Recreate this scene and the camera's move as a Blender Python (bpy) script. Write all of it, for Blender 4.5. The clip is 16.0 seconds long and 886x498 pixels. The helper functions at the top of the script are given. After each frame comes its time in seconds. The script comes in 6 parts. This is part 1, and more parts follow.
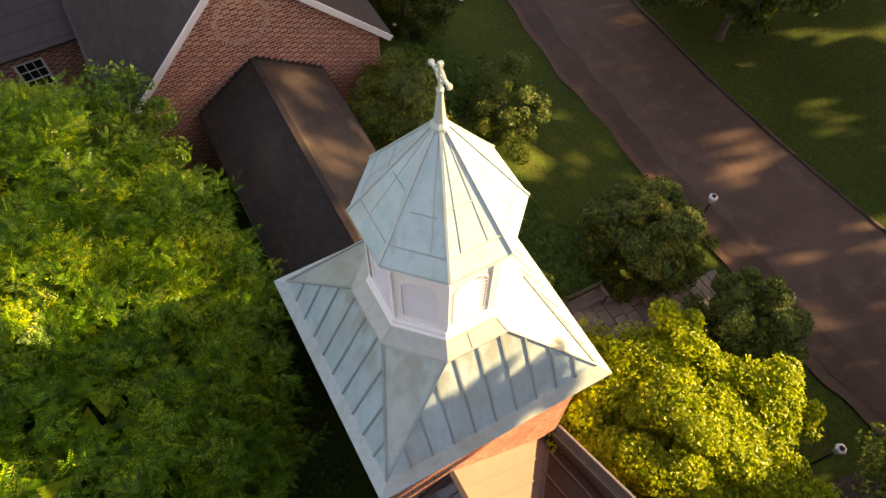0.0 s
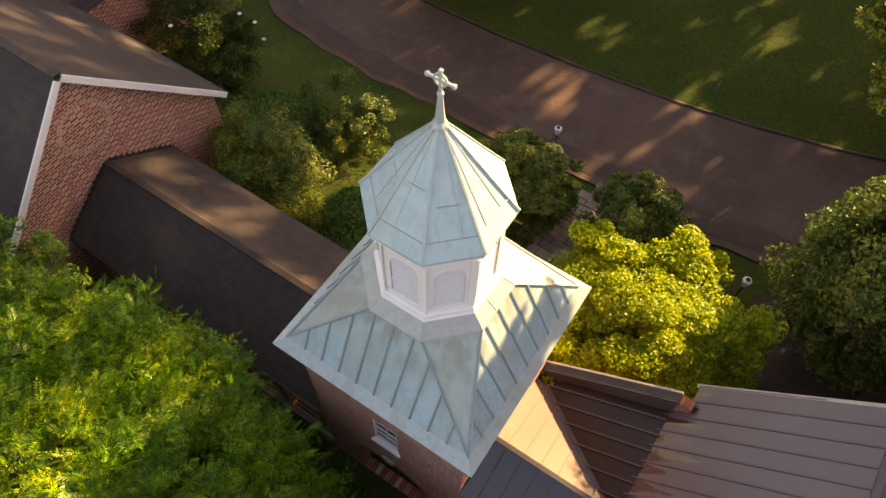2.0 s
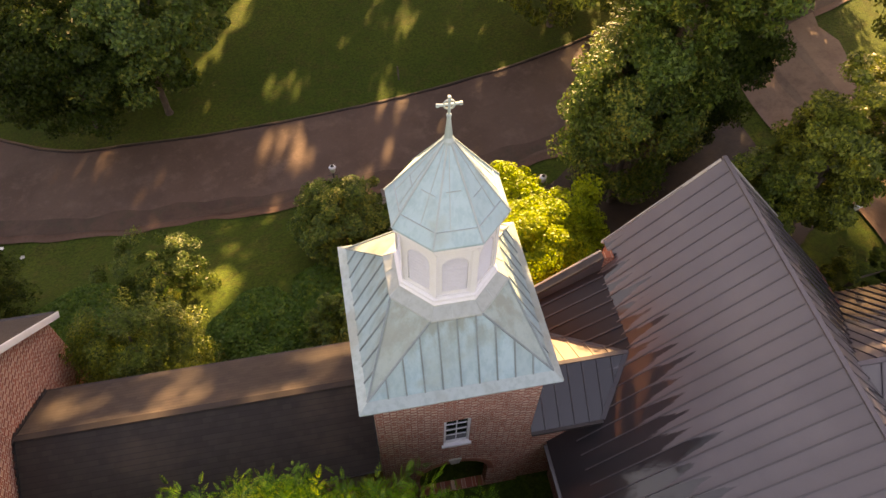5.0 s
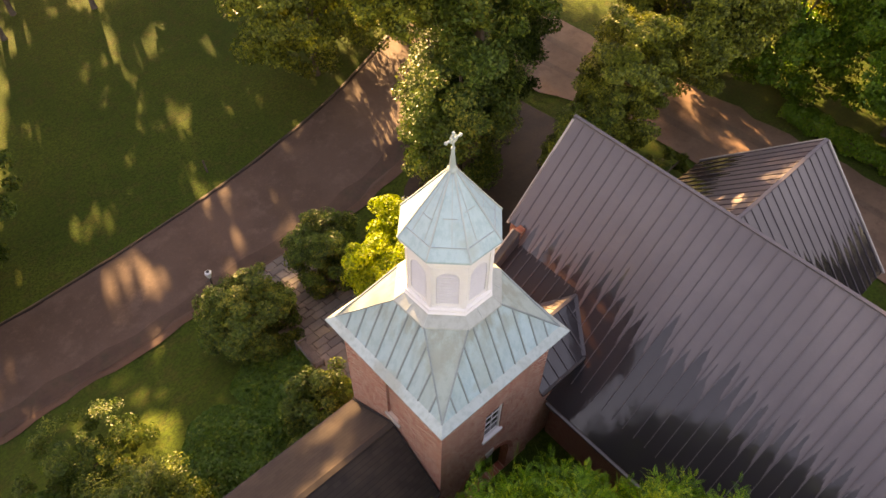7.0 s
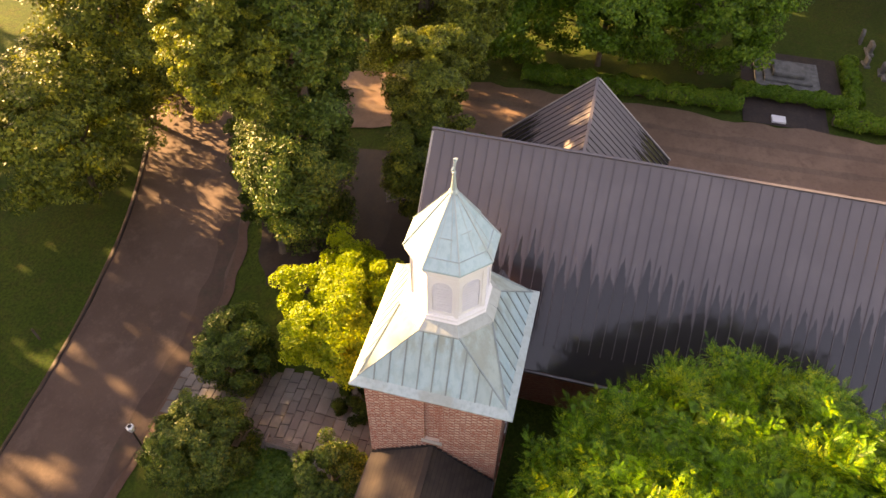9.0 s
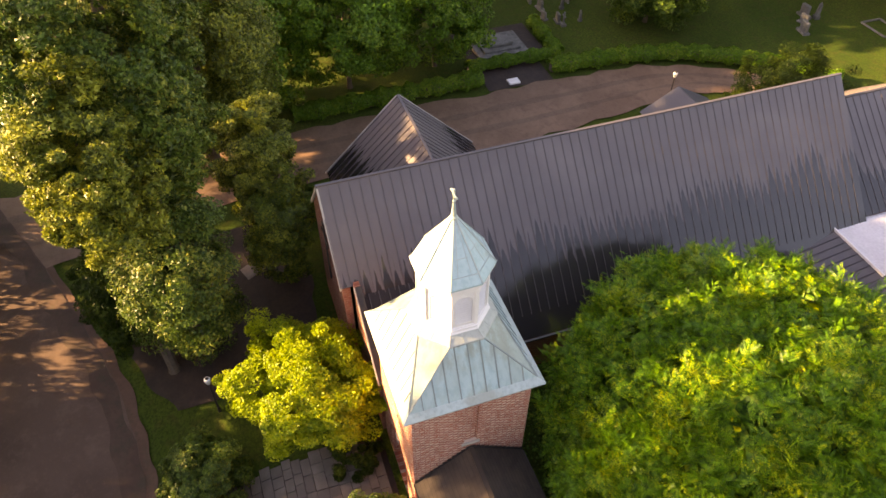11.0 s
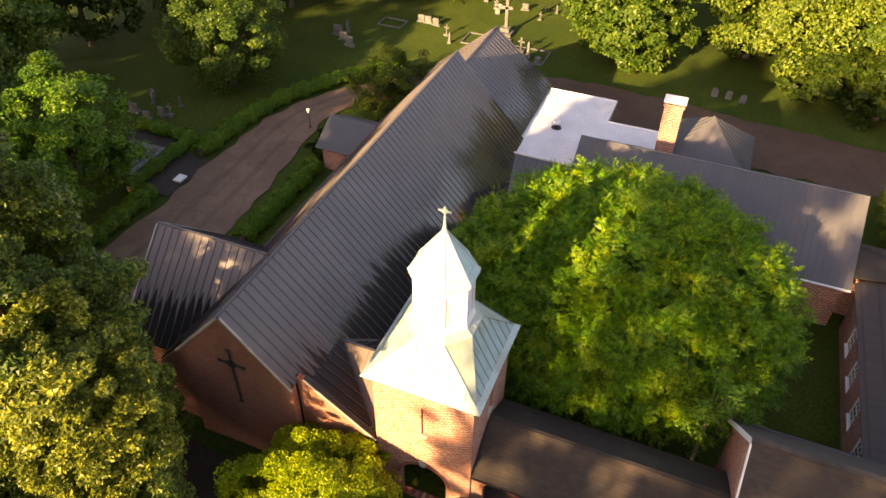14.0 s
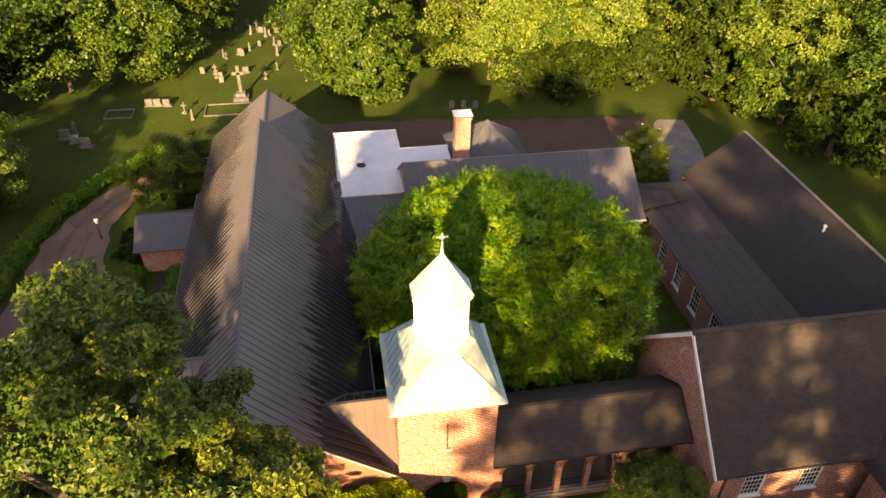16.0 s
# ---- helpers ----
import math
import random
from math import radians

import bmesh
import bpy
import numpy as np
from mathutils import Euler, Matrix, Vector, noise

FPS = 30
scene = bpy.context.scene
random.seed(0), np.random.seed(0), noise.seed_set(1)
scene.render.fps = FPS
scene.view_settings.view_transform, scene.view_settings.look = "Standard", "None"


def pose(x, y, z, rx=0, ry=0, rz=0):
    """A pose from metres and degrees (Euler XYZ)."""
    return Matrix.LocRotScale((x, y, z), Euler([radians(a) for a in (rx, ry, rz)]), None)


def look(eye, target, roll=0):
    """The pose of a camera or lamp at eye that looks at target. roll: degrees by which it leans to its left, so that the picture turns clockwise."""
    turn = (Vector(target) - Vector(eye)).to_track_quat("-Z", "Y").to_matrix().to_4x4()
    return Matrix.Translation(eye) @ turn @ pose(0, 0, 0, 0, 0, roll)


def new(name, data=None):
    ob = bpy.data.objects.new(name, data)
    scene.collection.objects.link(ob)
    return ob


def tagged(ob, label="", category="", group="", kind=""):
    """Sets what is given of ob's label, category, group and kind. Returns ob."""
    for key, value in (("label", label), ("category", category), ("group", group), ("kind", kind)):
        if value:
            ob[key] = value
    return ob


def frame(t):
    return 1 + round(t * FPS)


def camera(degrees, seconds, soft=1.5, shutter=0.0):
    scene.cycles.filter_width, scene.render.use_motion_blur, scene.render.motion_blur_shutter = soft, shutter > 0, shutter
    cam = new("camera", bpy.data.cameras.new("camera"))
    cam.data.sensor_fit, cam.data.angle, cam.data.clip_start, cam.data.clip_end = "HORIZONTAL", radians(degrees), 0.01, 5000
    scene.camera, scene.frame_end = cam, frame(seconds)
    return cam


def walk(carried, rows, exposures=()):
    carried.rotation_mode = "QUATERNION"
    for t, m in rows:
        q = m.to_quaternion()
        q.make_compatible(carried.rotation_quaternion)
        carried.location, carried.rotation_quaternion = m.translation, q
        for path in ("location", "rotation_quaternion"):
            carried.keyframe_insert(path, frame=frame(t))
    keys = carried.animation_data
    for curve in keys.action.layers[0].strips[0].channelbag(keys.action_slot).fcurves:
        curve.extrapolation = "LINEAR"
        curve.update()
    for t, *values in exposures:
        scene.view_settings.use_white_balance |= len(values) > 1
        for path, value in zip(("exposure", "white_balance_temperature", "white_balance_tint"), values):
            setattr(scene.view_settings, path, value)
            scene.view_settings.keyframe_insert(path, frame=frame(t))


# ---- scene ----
cam = camera(63.8, 16.0, soft=1.5, shutter=0.0)
PATH = [
    (0, (-6.103, 3.416, 25.386), (-5.235, 2.915, 23.655), 1.3),
    (0.5, (-5.819, 4.229, 25.527), (-5.014, 3.621, 23.800), 1.7),
    (1, (-5.5, 5.08, 25.810), (-4.767, 4.377, 24.087), 1.7),
    (1.5, (-5.004, 5.948, 26.067), (-4.356, 5.153, 24.350), 1.8),
    (2, (-4.46, 6.87, 26.397), (-3.907, 5.99, 24.688), 1.8),
    (2.5, (-3.724, 7.788, 26.690), (-3.279, 6.831, 24.991), 1.8),
    (3, (-2.821, 8.679, 27.016), (-2.493, 7.653, 25.331), 1.9),
    (3.5, (-1.738, 9.502, 27.395), (-1.539, 8.421, 25.724), 1.8),
    (4, (-0.505, 10.215, 27.766), (-0.445, 9.091, 26.112), 1.7),
    (4.2, (0.01, 10.507, 27.893), (0.011, 9.369, 26.248), 1.5),
    (5.25, (3.376, 11.322, 28.909), (3.048, 10.176, 27.303), 1.1),
    (6.3, (7.117, 10.839, 29.790), (6.45, 9.792, 28.222), 0.7),
    (6.5, (7.783, 10.568, 29.819), (7.049, 9.55, 28.261), 1.4),
    (7, (9.569, 9.802, 30.225), (8.69, 8.875, 28.686), 1.3),
    (7.5, (11.4, 8.766, 30.678), (10.382, 7.954, 29.160), 1.3),
    (8, (12.935, 7.304, 31.004), (11.796, 6.631, 29.504), 1.2),
    (8.5, (14.381, 5.548, 31.418), (13.139, 5.042, 29.933), 1.0),
    (9, (15.555, 3.501, 31.760), (14.239, 3.179, 30.289), 0.9),
    (9.2, (15.922, 2.639, 31.908), (14.581, 2.391, 30.445), 1.0),
    (10.25, (17.044, -2.404, 33.036), (15.668, -2.238, 31.595), 0.6),
    (11.3, (16.952, -7.95, 34.092), (15.664, -7.368, 32.677), 0.2),
    (11.5, (16.89, -9.003, 34.118), (15.628, -8.344, 32.713), 0.2),
    (12, (16.07, -11.767, 34.480), (14.901, -10.925, 33.092), 0.2),
    (12.5, (14.845, -14.452, 34.773), (13.793, -13.443, 33.404), 0.1),
    (13, (13.106, -16.982, 35.147), (12.195, -15.82, 33.798), 0.3),
    (13.5, (11.053, -19.312, 35.569), (10.305, -18.017, 34.242), 0.5),
    (14, (8.541, -21.484, 35.881), (7.976, -20.074, 34.579), 0.7),
    (14.5, (5.716, -23.403, 36.251), (5.351, -21.907, 34.975), 0.8),
    (15, (2.542, -24.848, 36.588), (2.384, -23.293, 35.339), 0.8),
    (15.5, (-0.832, -25.797, 36.868), (-0.778, -24.213, 35.648), 0.8),
    (16, (-4.505, -26.28, 37.215), (-4.231, -24.698, 36.023), 0.9),
]
walk(cam, [(t, look(eye, target, roll)) for t, eye, target, roll in PATH],
     exposures=[(0.0, 1.99, 9900, 36), (4.0, 2.37, 10800, 38), (7.0, 2.65, 11200, 40), (9.2, 2.64, 10800, 39), (12.0, 2.33, 9800, 35), (14.5, 1.89, 9300, 31), (16.0, 1.77, 9200, 30)])

# world: low evening sun from the south-south-west
SUN_AZ, SUN_EL = 17.0, 19.0
world = bpy.data.worlds.new("sky")
scene.world = world
world.use_nodes = True
wt = world.node_tree
sky = wt.nodes.new("ShaderNodeTexSky")
sky.sky_type = "NISHITA"
sky.sun_disc = False
sky.sun_elevation = radians(SUN_EL)
sky.sun_rotation = radians(180 + SUN_AZ)
wt.nodes["Background"].inputs["Strength"].default_value = 0.110
wt.links.new(sky.outputs[0], wt.nodes["Background"].inputs["Color"])
sun_dir = Vector((-math.sin(radians(SUN_AZ)) * math.cos(radians(SUN_EL)), -math.cos(radians(SUN_AZ)) * math.cos(radians(SUN_EL)), math.sin(radians(SUN_EL))))
sun = new("sun", bpy.data.lights.new("sun", "SUN"))
sun.data.energy, sun.data.angle, sun.data.color = 5.0, radians(0.9), (1.0, 0.86, 0.50)
sun.matrix_world = look(sun_dir * 200, (0, 0, 0))


# ---- materials ----
def nodes_of(name):
    m = bpy.data.materials.new(name)
    m.use_nodes = True
    nt = m.node_tree
    b = nt.nodes["Principled BSDF"]
    return m, nt, b


def link(nt, a, b):
    nt.links.new(a, b)


def val(nt, op, a, b=None, c=None):
    n = nt.nodes.new("ShaderNodeMath")
    n.operation = op
    for i, v in enumerate((a, b, c)):
        if v is None:
            continue
        if isinstance(v, (int, float)):
            n.inputs[i].default_value = v
        else:
            nt.links.new(v, n.inputs[i])
    return n.outputs[0]


def mixc(nt, f, a, b, blend="MIX"):
    n = nt.nodes.new("ShaderNodeMix")
    n.data_type, n.blend_type = "RGBA", blend
    for i, v in ((0, f), (6, a), (7, b)):
        if isinstance(v, (int, float)):
            n.inputs[i].default_value = v
        elif isinstance(v, tuple):
            n.inputs[i].default_value = (*v, 1)
        else:
            nt.links.new(v, n.inputs[i])
    return n.outputs[2]


def noise_tex(nt, scale, detail=4.0, rough=0.55, vec=None):
    n = nt.nodes.new("ShaderNodeTexNoise")
    n.inputs["Scale"].default_value = scale
    n.inputs["Detail"].default_value = detail
    n.inputs["Roughness"].default_value = rough
    if vec is not None:
        nt.links.new(vec, n.inputs["Vector"])
    return n.outputs["Fac"]


def ramp(nt, f, lo, hi):
    n = nt.nodes.new("ShaderNodeMapRange")
    n.interpolation_type = "SMOOTHSTEP"
    n.inputs[1].default_value, n.inputs[2].default_value = lo, hi
    nt.links.new(f, n.inputs[0])
    return n.outputs[0]


def position(nt):
    g = nt.nodes.new("ShaderNodeNewGeometry")
    s = nt.nodes.new("ShaderNodeSeparateXYZ")
    nt.links.new(g.outputs["Position"], s.inputs[0])
    return g, s.outputs[0], s.outputs[1], s.outputs[2]


def scaled(nt, x, y, z, sx, sy, sz):
    n = nt.nodes.new("ShaderNodeCombineXYZ")
    for i, (v, s) in enumerate(((x, sx), (y, sy), (z, sz))):
        nt.links.new(val(nt, "MULTIPLY", v, s), n.inputs[i])
    return n.outputs[0]


def bump(nt, bsdf, h, strength=0.3, dist=0.02):
    n = nt.nodes.new("ShaderNodeBump")
    n.inputs["Strength"].default_value, n.inputs["Distance"].default_value = strength, dist
    nt.links.new(h, n.inputs["Height"])
    nt.links.new(n.outputs[0], bsdf.inputs["Normal"])


def plain(name, c1, c2, rough=0.6, big=0.6, small=14.0, metal=0.0, relief=0.2, dist=0.01, piece=0.0):
    """Two colours mixed by noise at two scales, with fine relief."""
    m, nt, b = nodes_of(name)
    g, x, y, z = position(nt)
    n1, n2 = noise_tex(nt, big, 3, vec=g.outputs["Position"]), noise_tex(nt, small, 5, vec=g.outputs["Position"])
    f = ramp(nt, val(nt, "ADD", val(nt, "MULTIPLY", n1, 0.6), val(nt, "MULTIPLY", n2, 0.4)), 0.36, 0.64)
    col = mixc(nt, f, c1, c2)
    if piece:
        o = nt.nodes.new("ShaderNodeObjectInfo")
        col = mixc(nt, val(nt, "MULTIPLY", o.outputs["Random"], piece), col, tuple(v * 0.45 for v in c1))
    link(nt, col, b.inputs["Base Color"])
    r = val(nt, "ADD", val(nt, "MULTIPLY", n2, 0.3), rough - 0.15)
    link(nt, r, b.inputs["Roughness"])
    b.inputs["Metallic"].default_value = metal
    bump(nt, b, n2, relief, dist)
    return m


def brick_material(name, red1, red2, header, mortar, course=0.088):
    """Flemish bond: stretchers and paler headers in turn, on upright walls."""
    m, nt, b = nodes_of(name)
    g, x, y, z = position(nt)
    ns = nt.nodes.new("ShaderNodeSeparateXYZ")
    link(nt, g.outputs["True Normal"], ns.inputs[0])
    side = val(nt, "GREATER_THAN", val(nt, "ABSOLUTE", ns.outputs[0]), 0.5)
    u = val(nt, "ADD", val(nt, "MULTIPLY", x, val(nt, "SUBTRACT", 1.0, side)), val(nt, "MULTIPLY", y, side))
    row = val(nt, "DIVIDE", z, course)
    rowi, rowf = val(nt, "FLOOR", row), val(nt, "FRACT", row)
    uu = val(nt, "ADD", val(nt, "DIVIDE", u, course * 4.2), val(nt, "MULTIPLY", rowi, 0.5))
    ui, uf = val(nt, "FLOOR", uu), val(nt, "FRACT", uu)
    head = val(nt, "GREATER_THAN", uf, 0.667)
    near = val(nt, "MINIMUM", val(nt, "MINIMUM", uf, val(nt, "SUBTRACT", 1.0, uf)), val(nt, "ABSOLUTE", val(nt, "SUBTRACT", uf, 0.667)))
    jv = val(nt, "LESS_THAN", near, 0.022)
    jh = val(nt, "LESS_THAN", val(nt, "MINIMUM", rowf, val(nt, "SUBTRACT", 1.0, rowf)), 0.085)
    joint = val(nt, "MAXIMUM", jv, jh)
    cell = nt.nodes.new("ShaderNodeCombineXYZ")
    link(nt, val(nt, "ADD", ui, val(nt, "MULTIPLY", head, 0.37)), cell.inputs[0])
    link(nt, rowi, cell.inputs[1])
    wn = nt.nodes.new("ShaderNodeTexWhiteNoise")
    wn.noise_dimensions = "3D"
    link(nt, cell.outputs[0], wn.inputs["Vector"])
    col = mixc(nt, wn.outputs["Value"], red1, red2)
    hf = val(nt, "MULTIPLY", head, ramp(nt, wn.outputs["Value"], 0.15, 0.75))
    col = mixc(nt, hf, col, header)
    big = noise_tex(nt, 0.5, 4, vec=g.outputs["Position"])
    col = mixc(nt, ramp(nt, big, 0.5, 0.75), col, tuple(v * 0.62 for v in red1))
    fine = noise_tex(nt, 30, 3, vec=g.outputs["Position"])
    col = mixc(nt, val(nt, "MULTIPLY", fine, 0.25), col, tuple(v * 0.5 for v in red1))
    col = mixc(nt, joint, col, mortar)
    link(nt, col, b.inputs["Base Color"])
    b.inputs["Roughness"].default_value = 0.85
    hgt = val(nt, "ADD", val(nt, "SUBTRACT", 1.0, joint), val(nt, "MULTIPLY", fine, 0.3))
    bump(nt, b, hgt, 0.5, 0.008)
    return m


def seam_roof(name, dry, dry2, wet, ridge_x=None, ridge_y=None, edge=3.2, base_rough=0.30):
    """Painted standing-seam metal, wet below an uneven edge that runs in streaks down the slope."""
    m, nt, b = nodes_of(name)
    g, x, y, z = position(nt)
    n1 = noise_tex(nt, 0.35, 4, vec=g.outputs["Position"])
    n2 = noise_tex(nt, 18, 4, vec=g.outputs["Position"])
    col = mixc(nt, ramp(nt, n1, 0.35, 0.7), dry, dry2)
    col = mixc(nt, val(nt, "MULTIPLY", n2, 0.25), col, tuple(v * 0.6 for v in dry))
    rough = val(nt, "ADD", base_rough, val(nt, "MULTIPLY", n2, 0.16))
    if ridge_x is not None or ridge_y is not None:
        d = val(nt, "ABSOLUTE", val(nt, "SUBTRACT", x if ridge_x is not None else y, ridge_x if ridge_x is not None else ridge_y))
        along = y if ridge_x is not None else x
        cell = val(nt, "DIVIDE", val(nt, "ADD", along, 2.3 + 53.0), 0.53)
        ci, cf = val(nt, "FLOOR", cell), val(nt, "FRACT", cell)
        wn = nt.nodes.new("ShaderNodeTexWhiteNoise")
        wn.noise_dimensions = "1D"
        link(nt, ci, wn.inputs["W"])
        wob = noise_tex(nt, 1.0, 4, 0.65, vec=scaled(nt, x, y, z, 1.4, 1.4, 1.4))
        if ridge_x is not None:
            streak = noise_tex(nt, 1.0, 4, 0.7, vec=scaled(nt, x, y, z, 0.22, 3.4, 0.22))
        else:
            streak = noise_tex(nt, 1.0, 4, 0.7, vec=scaled(nt, x, y, z, 3.4, 0.22, 0.22))
        broad = noise_tex(nt, 1.0, 3, 0.5, vec=scaled(nt, x, y, z, 0.22, 0.22, 0.22))
        # a panel stays dry longest beside its seam, and its wet middle climbs in a tongue
        tongue = val(nt, "MULTIPLY", val(nt, "ABSOLUTE", val(nt, "SUBTRACT", cf, 0.42)), -2.2)
        lim = val(nt, "ADD", d, val(nt, "ADD", val(nt, "MULTIPLY", val(nt, "SUBTRACT", wn.outputs["Value"], 0.5), 0.7), tongue))
        lim = val(nt, "ADD", lim, val(nt, "ADD", val(nt, "MULTIPLY", val(nt, "SUBTRACT", streak, 0.5), 1.7), val(nt, "MULTIPLY", val(nt, "SUBTRACT", broad, 0.5), 2.2)))
        lim = val(nt, "ADD", lim, val(nt, "MULTIPLY", val(nt, "SUBTRACT", wob, 0.5), 0.7))
        if ridge_x is not None:
            lim = val(nt, "ADD", lim, val(nt, "MULTIPLY", val(nt, "LESS_THAN", x, ridge_x), 1.5))
        w = ramp(nt, lim, edge - 0.16, edge + 0.16)
        col = mixc(nt, w, col, wet)
        rough = val(nt, "ADD", val(nt, "MULTIPLY", val(nt, "SUBTRACT", 1.0, w), rough), val(nt, "MULTIPLY", w, 0.08))
        link(nt, val(nt, "ADD", 0.45, val(nt, "MULTIPLY", w, 0.15)), b.inputs["Specular IOR Level"])
    link(nt, col, b.inputs["Base Color"])
    link(nt, rough, b.inputs["Roughness"])
    if ridge_x is None and ridge_y is None:
        b.inputs["Specular IOR Level"].default_value = 0.28
    bump(nt, b, noise_tex(nt, 2.2, 3, vec=g.outputs["Position"]), 0.2, 0.03)
    return m


def patina_material(name, light, dark, brown):
    """Weathered copper: pale green with run-off streaks down the slope."""
    m, nt, b = nodes_of(name)
    g, x, y, z = position(nt)
    a = nt.nodes.new("ShaderNodeTexCoord")
    streak = noise_tex(nt, 1.0, 4, 0.6, vec=scaled(nt, x, y, z, 5.0, 5.0, 0.5))
    big = noise_tex(nt, 0.9, 4, vec=g.outputs["Position"])
    fine = noise_tex(nt, 25, 4, vec=g.outputs["Position"])
    col = mixc(nt, ramp(nt, streak, 0.42, 0.68), light, dark)
    col = mixc(nt, val(nt, "MULTIPLY", ramp(nt, big, 0.52, 0.72), 0.6), col, brown)
    col = mixc(nt, val(nt, "MULTIPLY", fine, 0.25), col, tuple(v * 0.7 for v in dark))
    o = nt.nodes.new("ShaderNodeObjectInfo")
    col = mixc(nt, val(nt, "MULTIPLY", o.outputs["Random"], 0.42), col, tuple(v * 0.85 for v in brown))
    # brown run-off stains below the lantern flashing
    foot = val(nt, "MULTIPLY", ramp(nt, z, 10.3, 12.0), val(nt, "LESS_THAN", z, 11.9))
    drip = ramp(nt, noise_tex(nt, 1.0, 4, 0.65, vec=scaled(nt, x, y, z, 2.6, 2.6, 0.25)), 0.38, 0.62)
    col = mixc(nt, val(nt, "MULTIPLY", val(nt, "MULTIPLY", foot, drip), 0.75), col, (0.25, 0.27, 0.215))
    link(nt, col, b.inputs["Base Color"])
    link(nt, val(nt, "ADD", 0.38, val(nt, "MULTIPLY", fine, 0.3)), b.inputs["Roughness"])
    b.inputs["Metallic"].default_value = 0.15
    bump(nt, b, noise_tex(nt, 3.0, 3, vec=g.outputs["Position"]), 0.15, 0.02)
    return m


def shingle_material(name, c1, c2, warm, axis):
    """Asphalt shingles in courses along the ridge."""
    m, nt, b = nodes_of(name)
    g, x, y, z = position(nt)
    u = x if axis == "x" else y
    row = val(nt, "DIVIDE", z, 0.11)
    rowi, rowf = val(nt, "FLOOR", row), val(nt, "FRACT", row)
    ui = val(nt, "FLOOR", val(nt, "ADD", val(nt, "DIVIDE", u, 0.3), val(nt, "MULTIPLY", rowi, 0.43)))
    cell = nt.nodes.new("ShaderNodeCombineXYZ")
    link(nt, ui, cell.inputs[0])
    link(nt, rowi, cell.inputs[1])
    wn = nt.nodes.new("ShaderNodeTexWhiteNoise")
    link(nt, cell.outputs[0], wn.inputs["Vector"])
    big = noise_tex(nt, 0.45, 4, vec=g.outputs["Position"])
    col = mixc(nt, wn.outputs["Value"], c1, c2)
    col = mixc(nt, val(nt, "MULTIPLY", ramp(nt, big, 0.5, 0.72), 0.75), col, warm)
    edge = val(nt, "LESS_THAN", rowf, 0.12)
    col = mixc(nt, val(nt, "MULTIPLY", edge, 0.5), col, tuple(v * 0.5 for v in c1))
    link(nt, col, b.inputs["Base Color"])
    b.inputs["Roughness"].default_value = 0.9
    bump(nt, b, val(nt, "ADD", rowf, val(nt, "MULTIPLY", noise_tex(nt, 60, 2, vec=g.outputs["Position"]), 0.5)), 0.35, 0.01)
    return m


def leaf_material(name, dark, mid, bright, share=0.3, glow=0.35, gloss=0.25):
    """Leaves: each its own shade, lighter in patches, light passing through."""
    m, nt, b = nodes_of(name)
    g, x, y, z = position(nt)
    rnd = g.outputs["Random Per Island"]
    patch = val(nt, "ADD", val(nt, "MULTIPLY", noise_tex(nt, 0.5, 3, vec=g.outputs["Position"]), 0.55), val(nt, "MULTIPLY", noise_tex(nt, 2.4, 2, vec=g.outputs["Position"]), 0.45))
    # noise patches vary the leaf tone and put shade contrast into the colour
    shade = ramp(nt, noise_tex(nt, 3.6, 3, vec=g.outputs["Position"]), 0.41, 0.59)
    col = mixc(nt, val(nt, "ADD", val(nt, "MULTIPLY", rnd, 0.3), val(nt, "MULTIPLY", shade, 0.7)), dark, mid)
    f = ramp(nt, val(nt, "ADD", patch, val(nt, "MULTIPLY", rnd, 0.25)), 0.78 - share * 0.6, 0.95 - share * 0.4)
    col = mixc(nt, f, col, bright)
    link(nt, col, b.inputs["Base Color"])
    b.inputs["Roughness"].default_value = 0.44
    b.inputs["Specular IOR Level"].default_value = gloss
    tr = nt.nodes.new("ShaderNodeBsdfTranslucent")
    link(nt, col, tr.inputs["Color"])
    mx = nt.nodes.new("ShaderNodeMixShader")
    mx.inputs[0].default_value = glow
    link(nt, b.outputs[0], mx.inputs[1])
    link(nt, tr.outputs[0], mx.inputs[2])
    link(nt, mx.outputs[0], nt.nodes["Material Output"].inputs["Surface"])
    return m


def ground_material():
    m, nt, b = nodes_of("lawn")
    g, x, y, z = position(nt)
    n1 = noise_tex(nt, 0.12, 4, vec=g.outputs["Position"])
    n2 = noise_tex(nt, 1.3, 5, 0.65, vec=g.outputs["Position"])
    n3 = noise_tex(nt, 6, 6, 0.75, vec=g.outputs["Position"])
    col = mixc(nt, ramp(nt, n1, 0.38, 0.65), (0.040, 0.078, 0.009), (0.072, 0.108, 0.013))
    col = mixc(nt, val(nt, "MULTIPLY", ramp(nt, n2, 0.45, 0.7), 0.75), col, (0.080, 0.070, 0.018))
    col = mixc(nt, val(nt, "MULTIPLY", ramp(nt, n3, 0.38, 0.62), 0.85), col, (0.024, 0.044, 0.007))
    link(nt, col, b.inputs["Base Color"])
    b.inputs["Roughness"].default_value = 0.95
    b.inputs["Specular IOR Level"].default_value = 0.15
    bump(nt, b, n3, 0.8, 0.06)
    return m


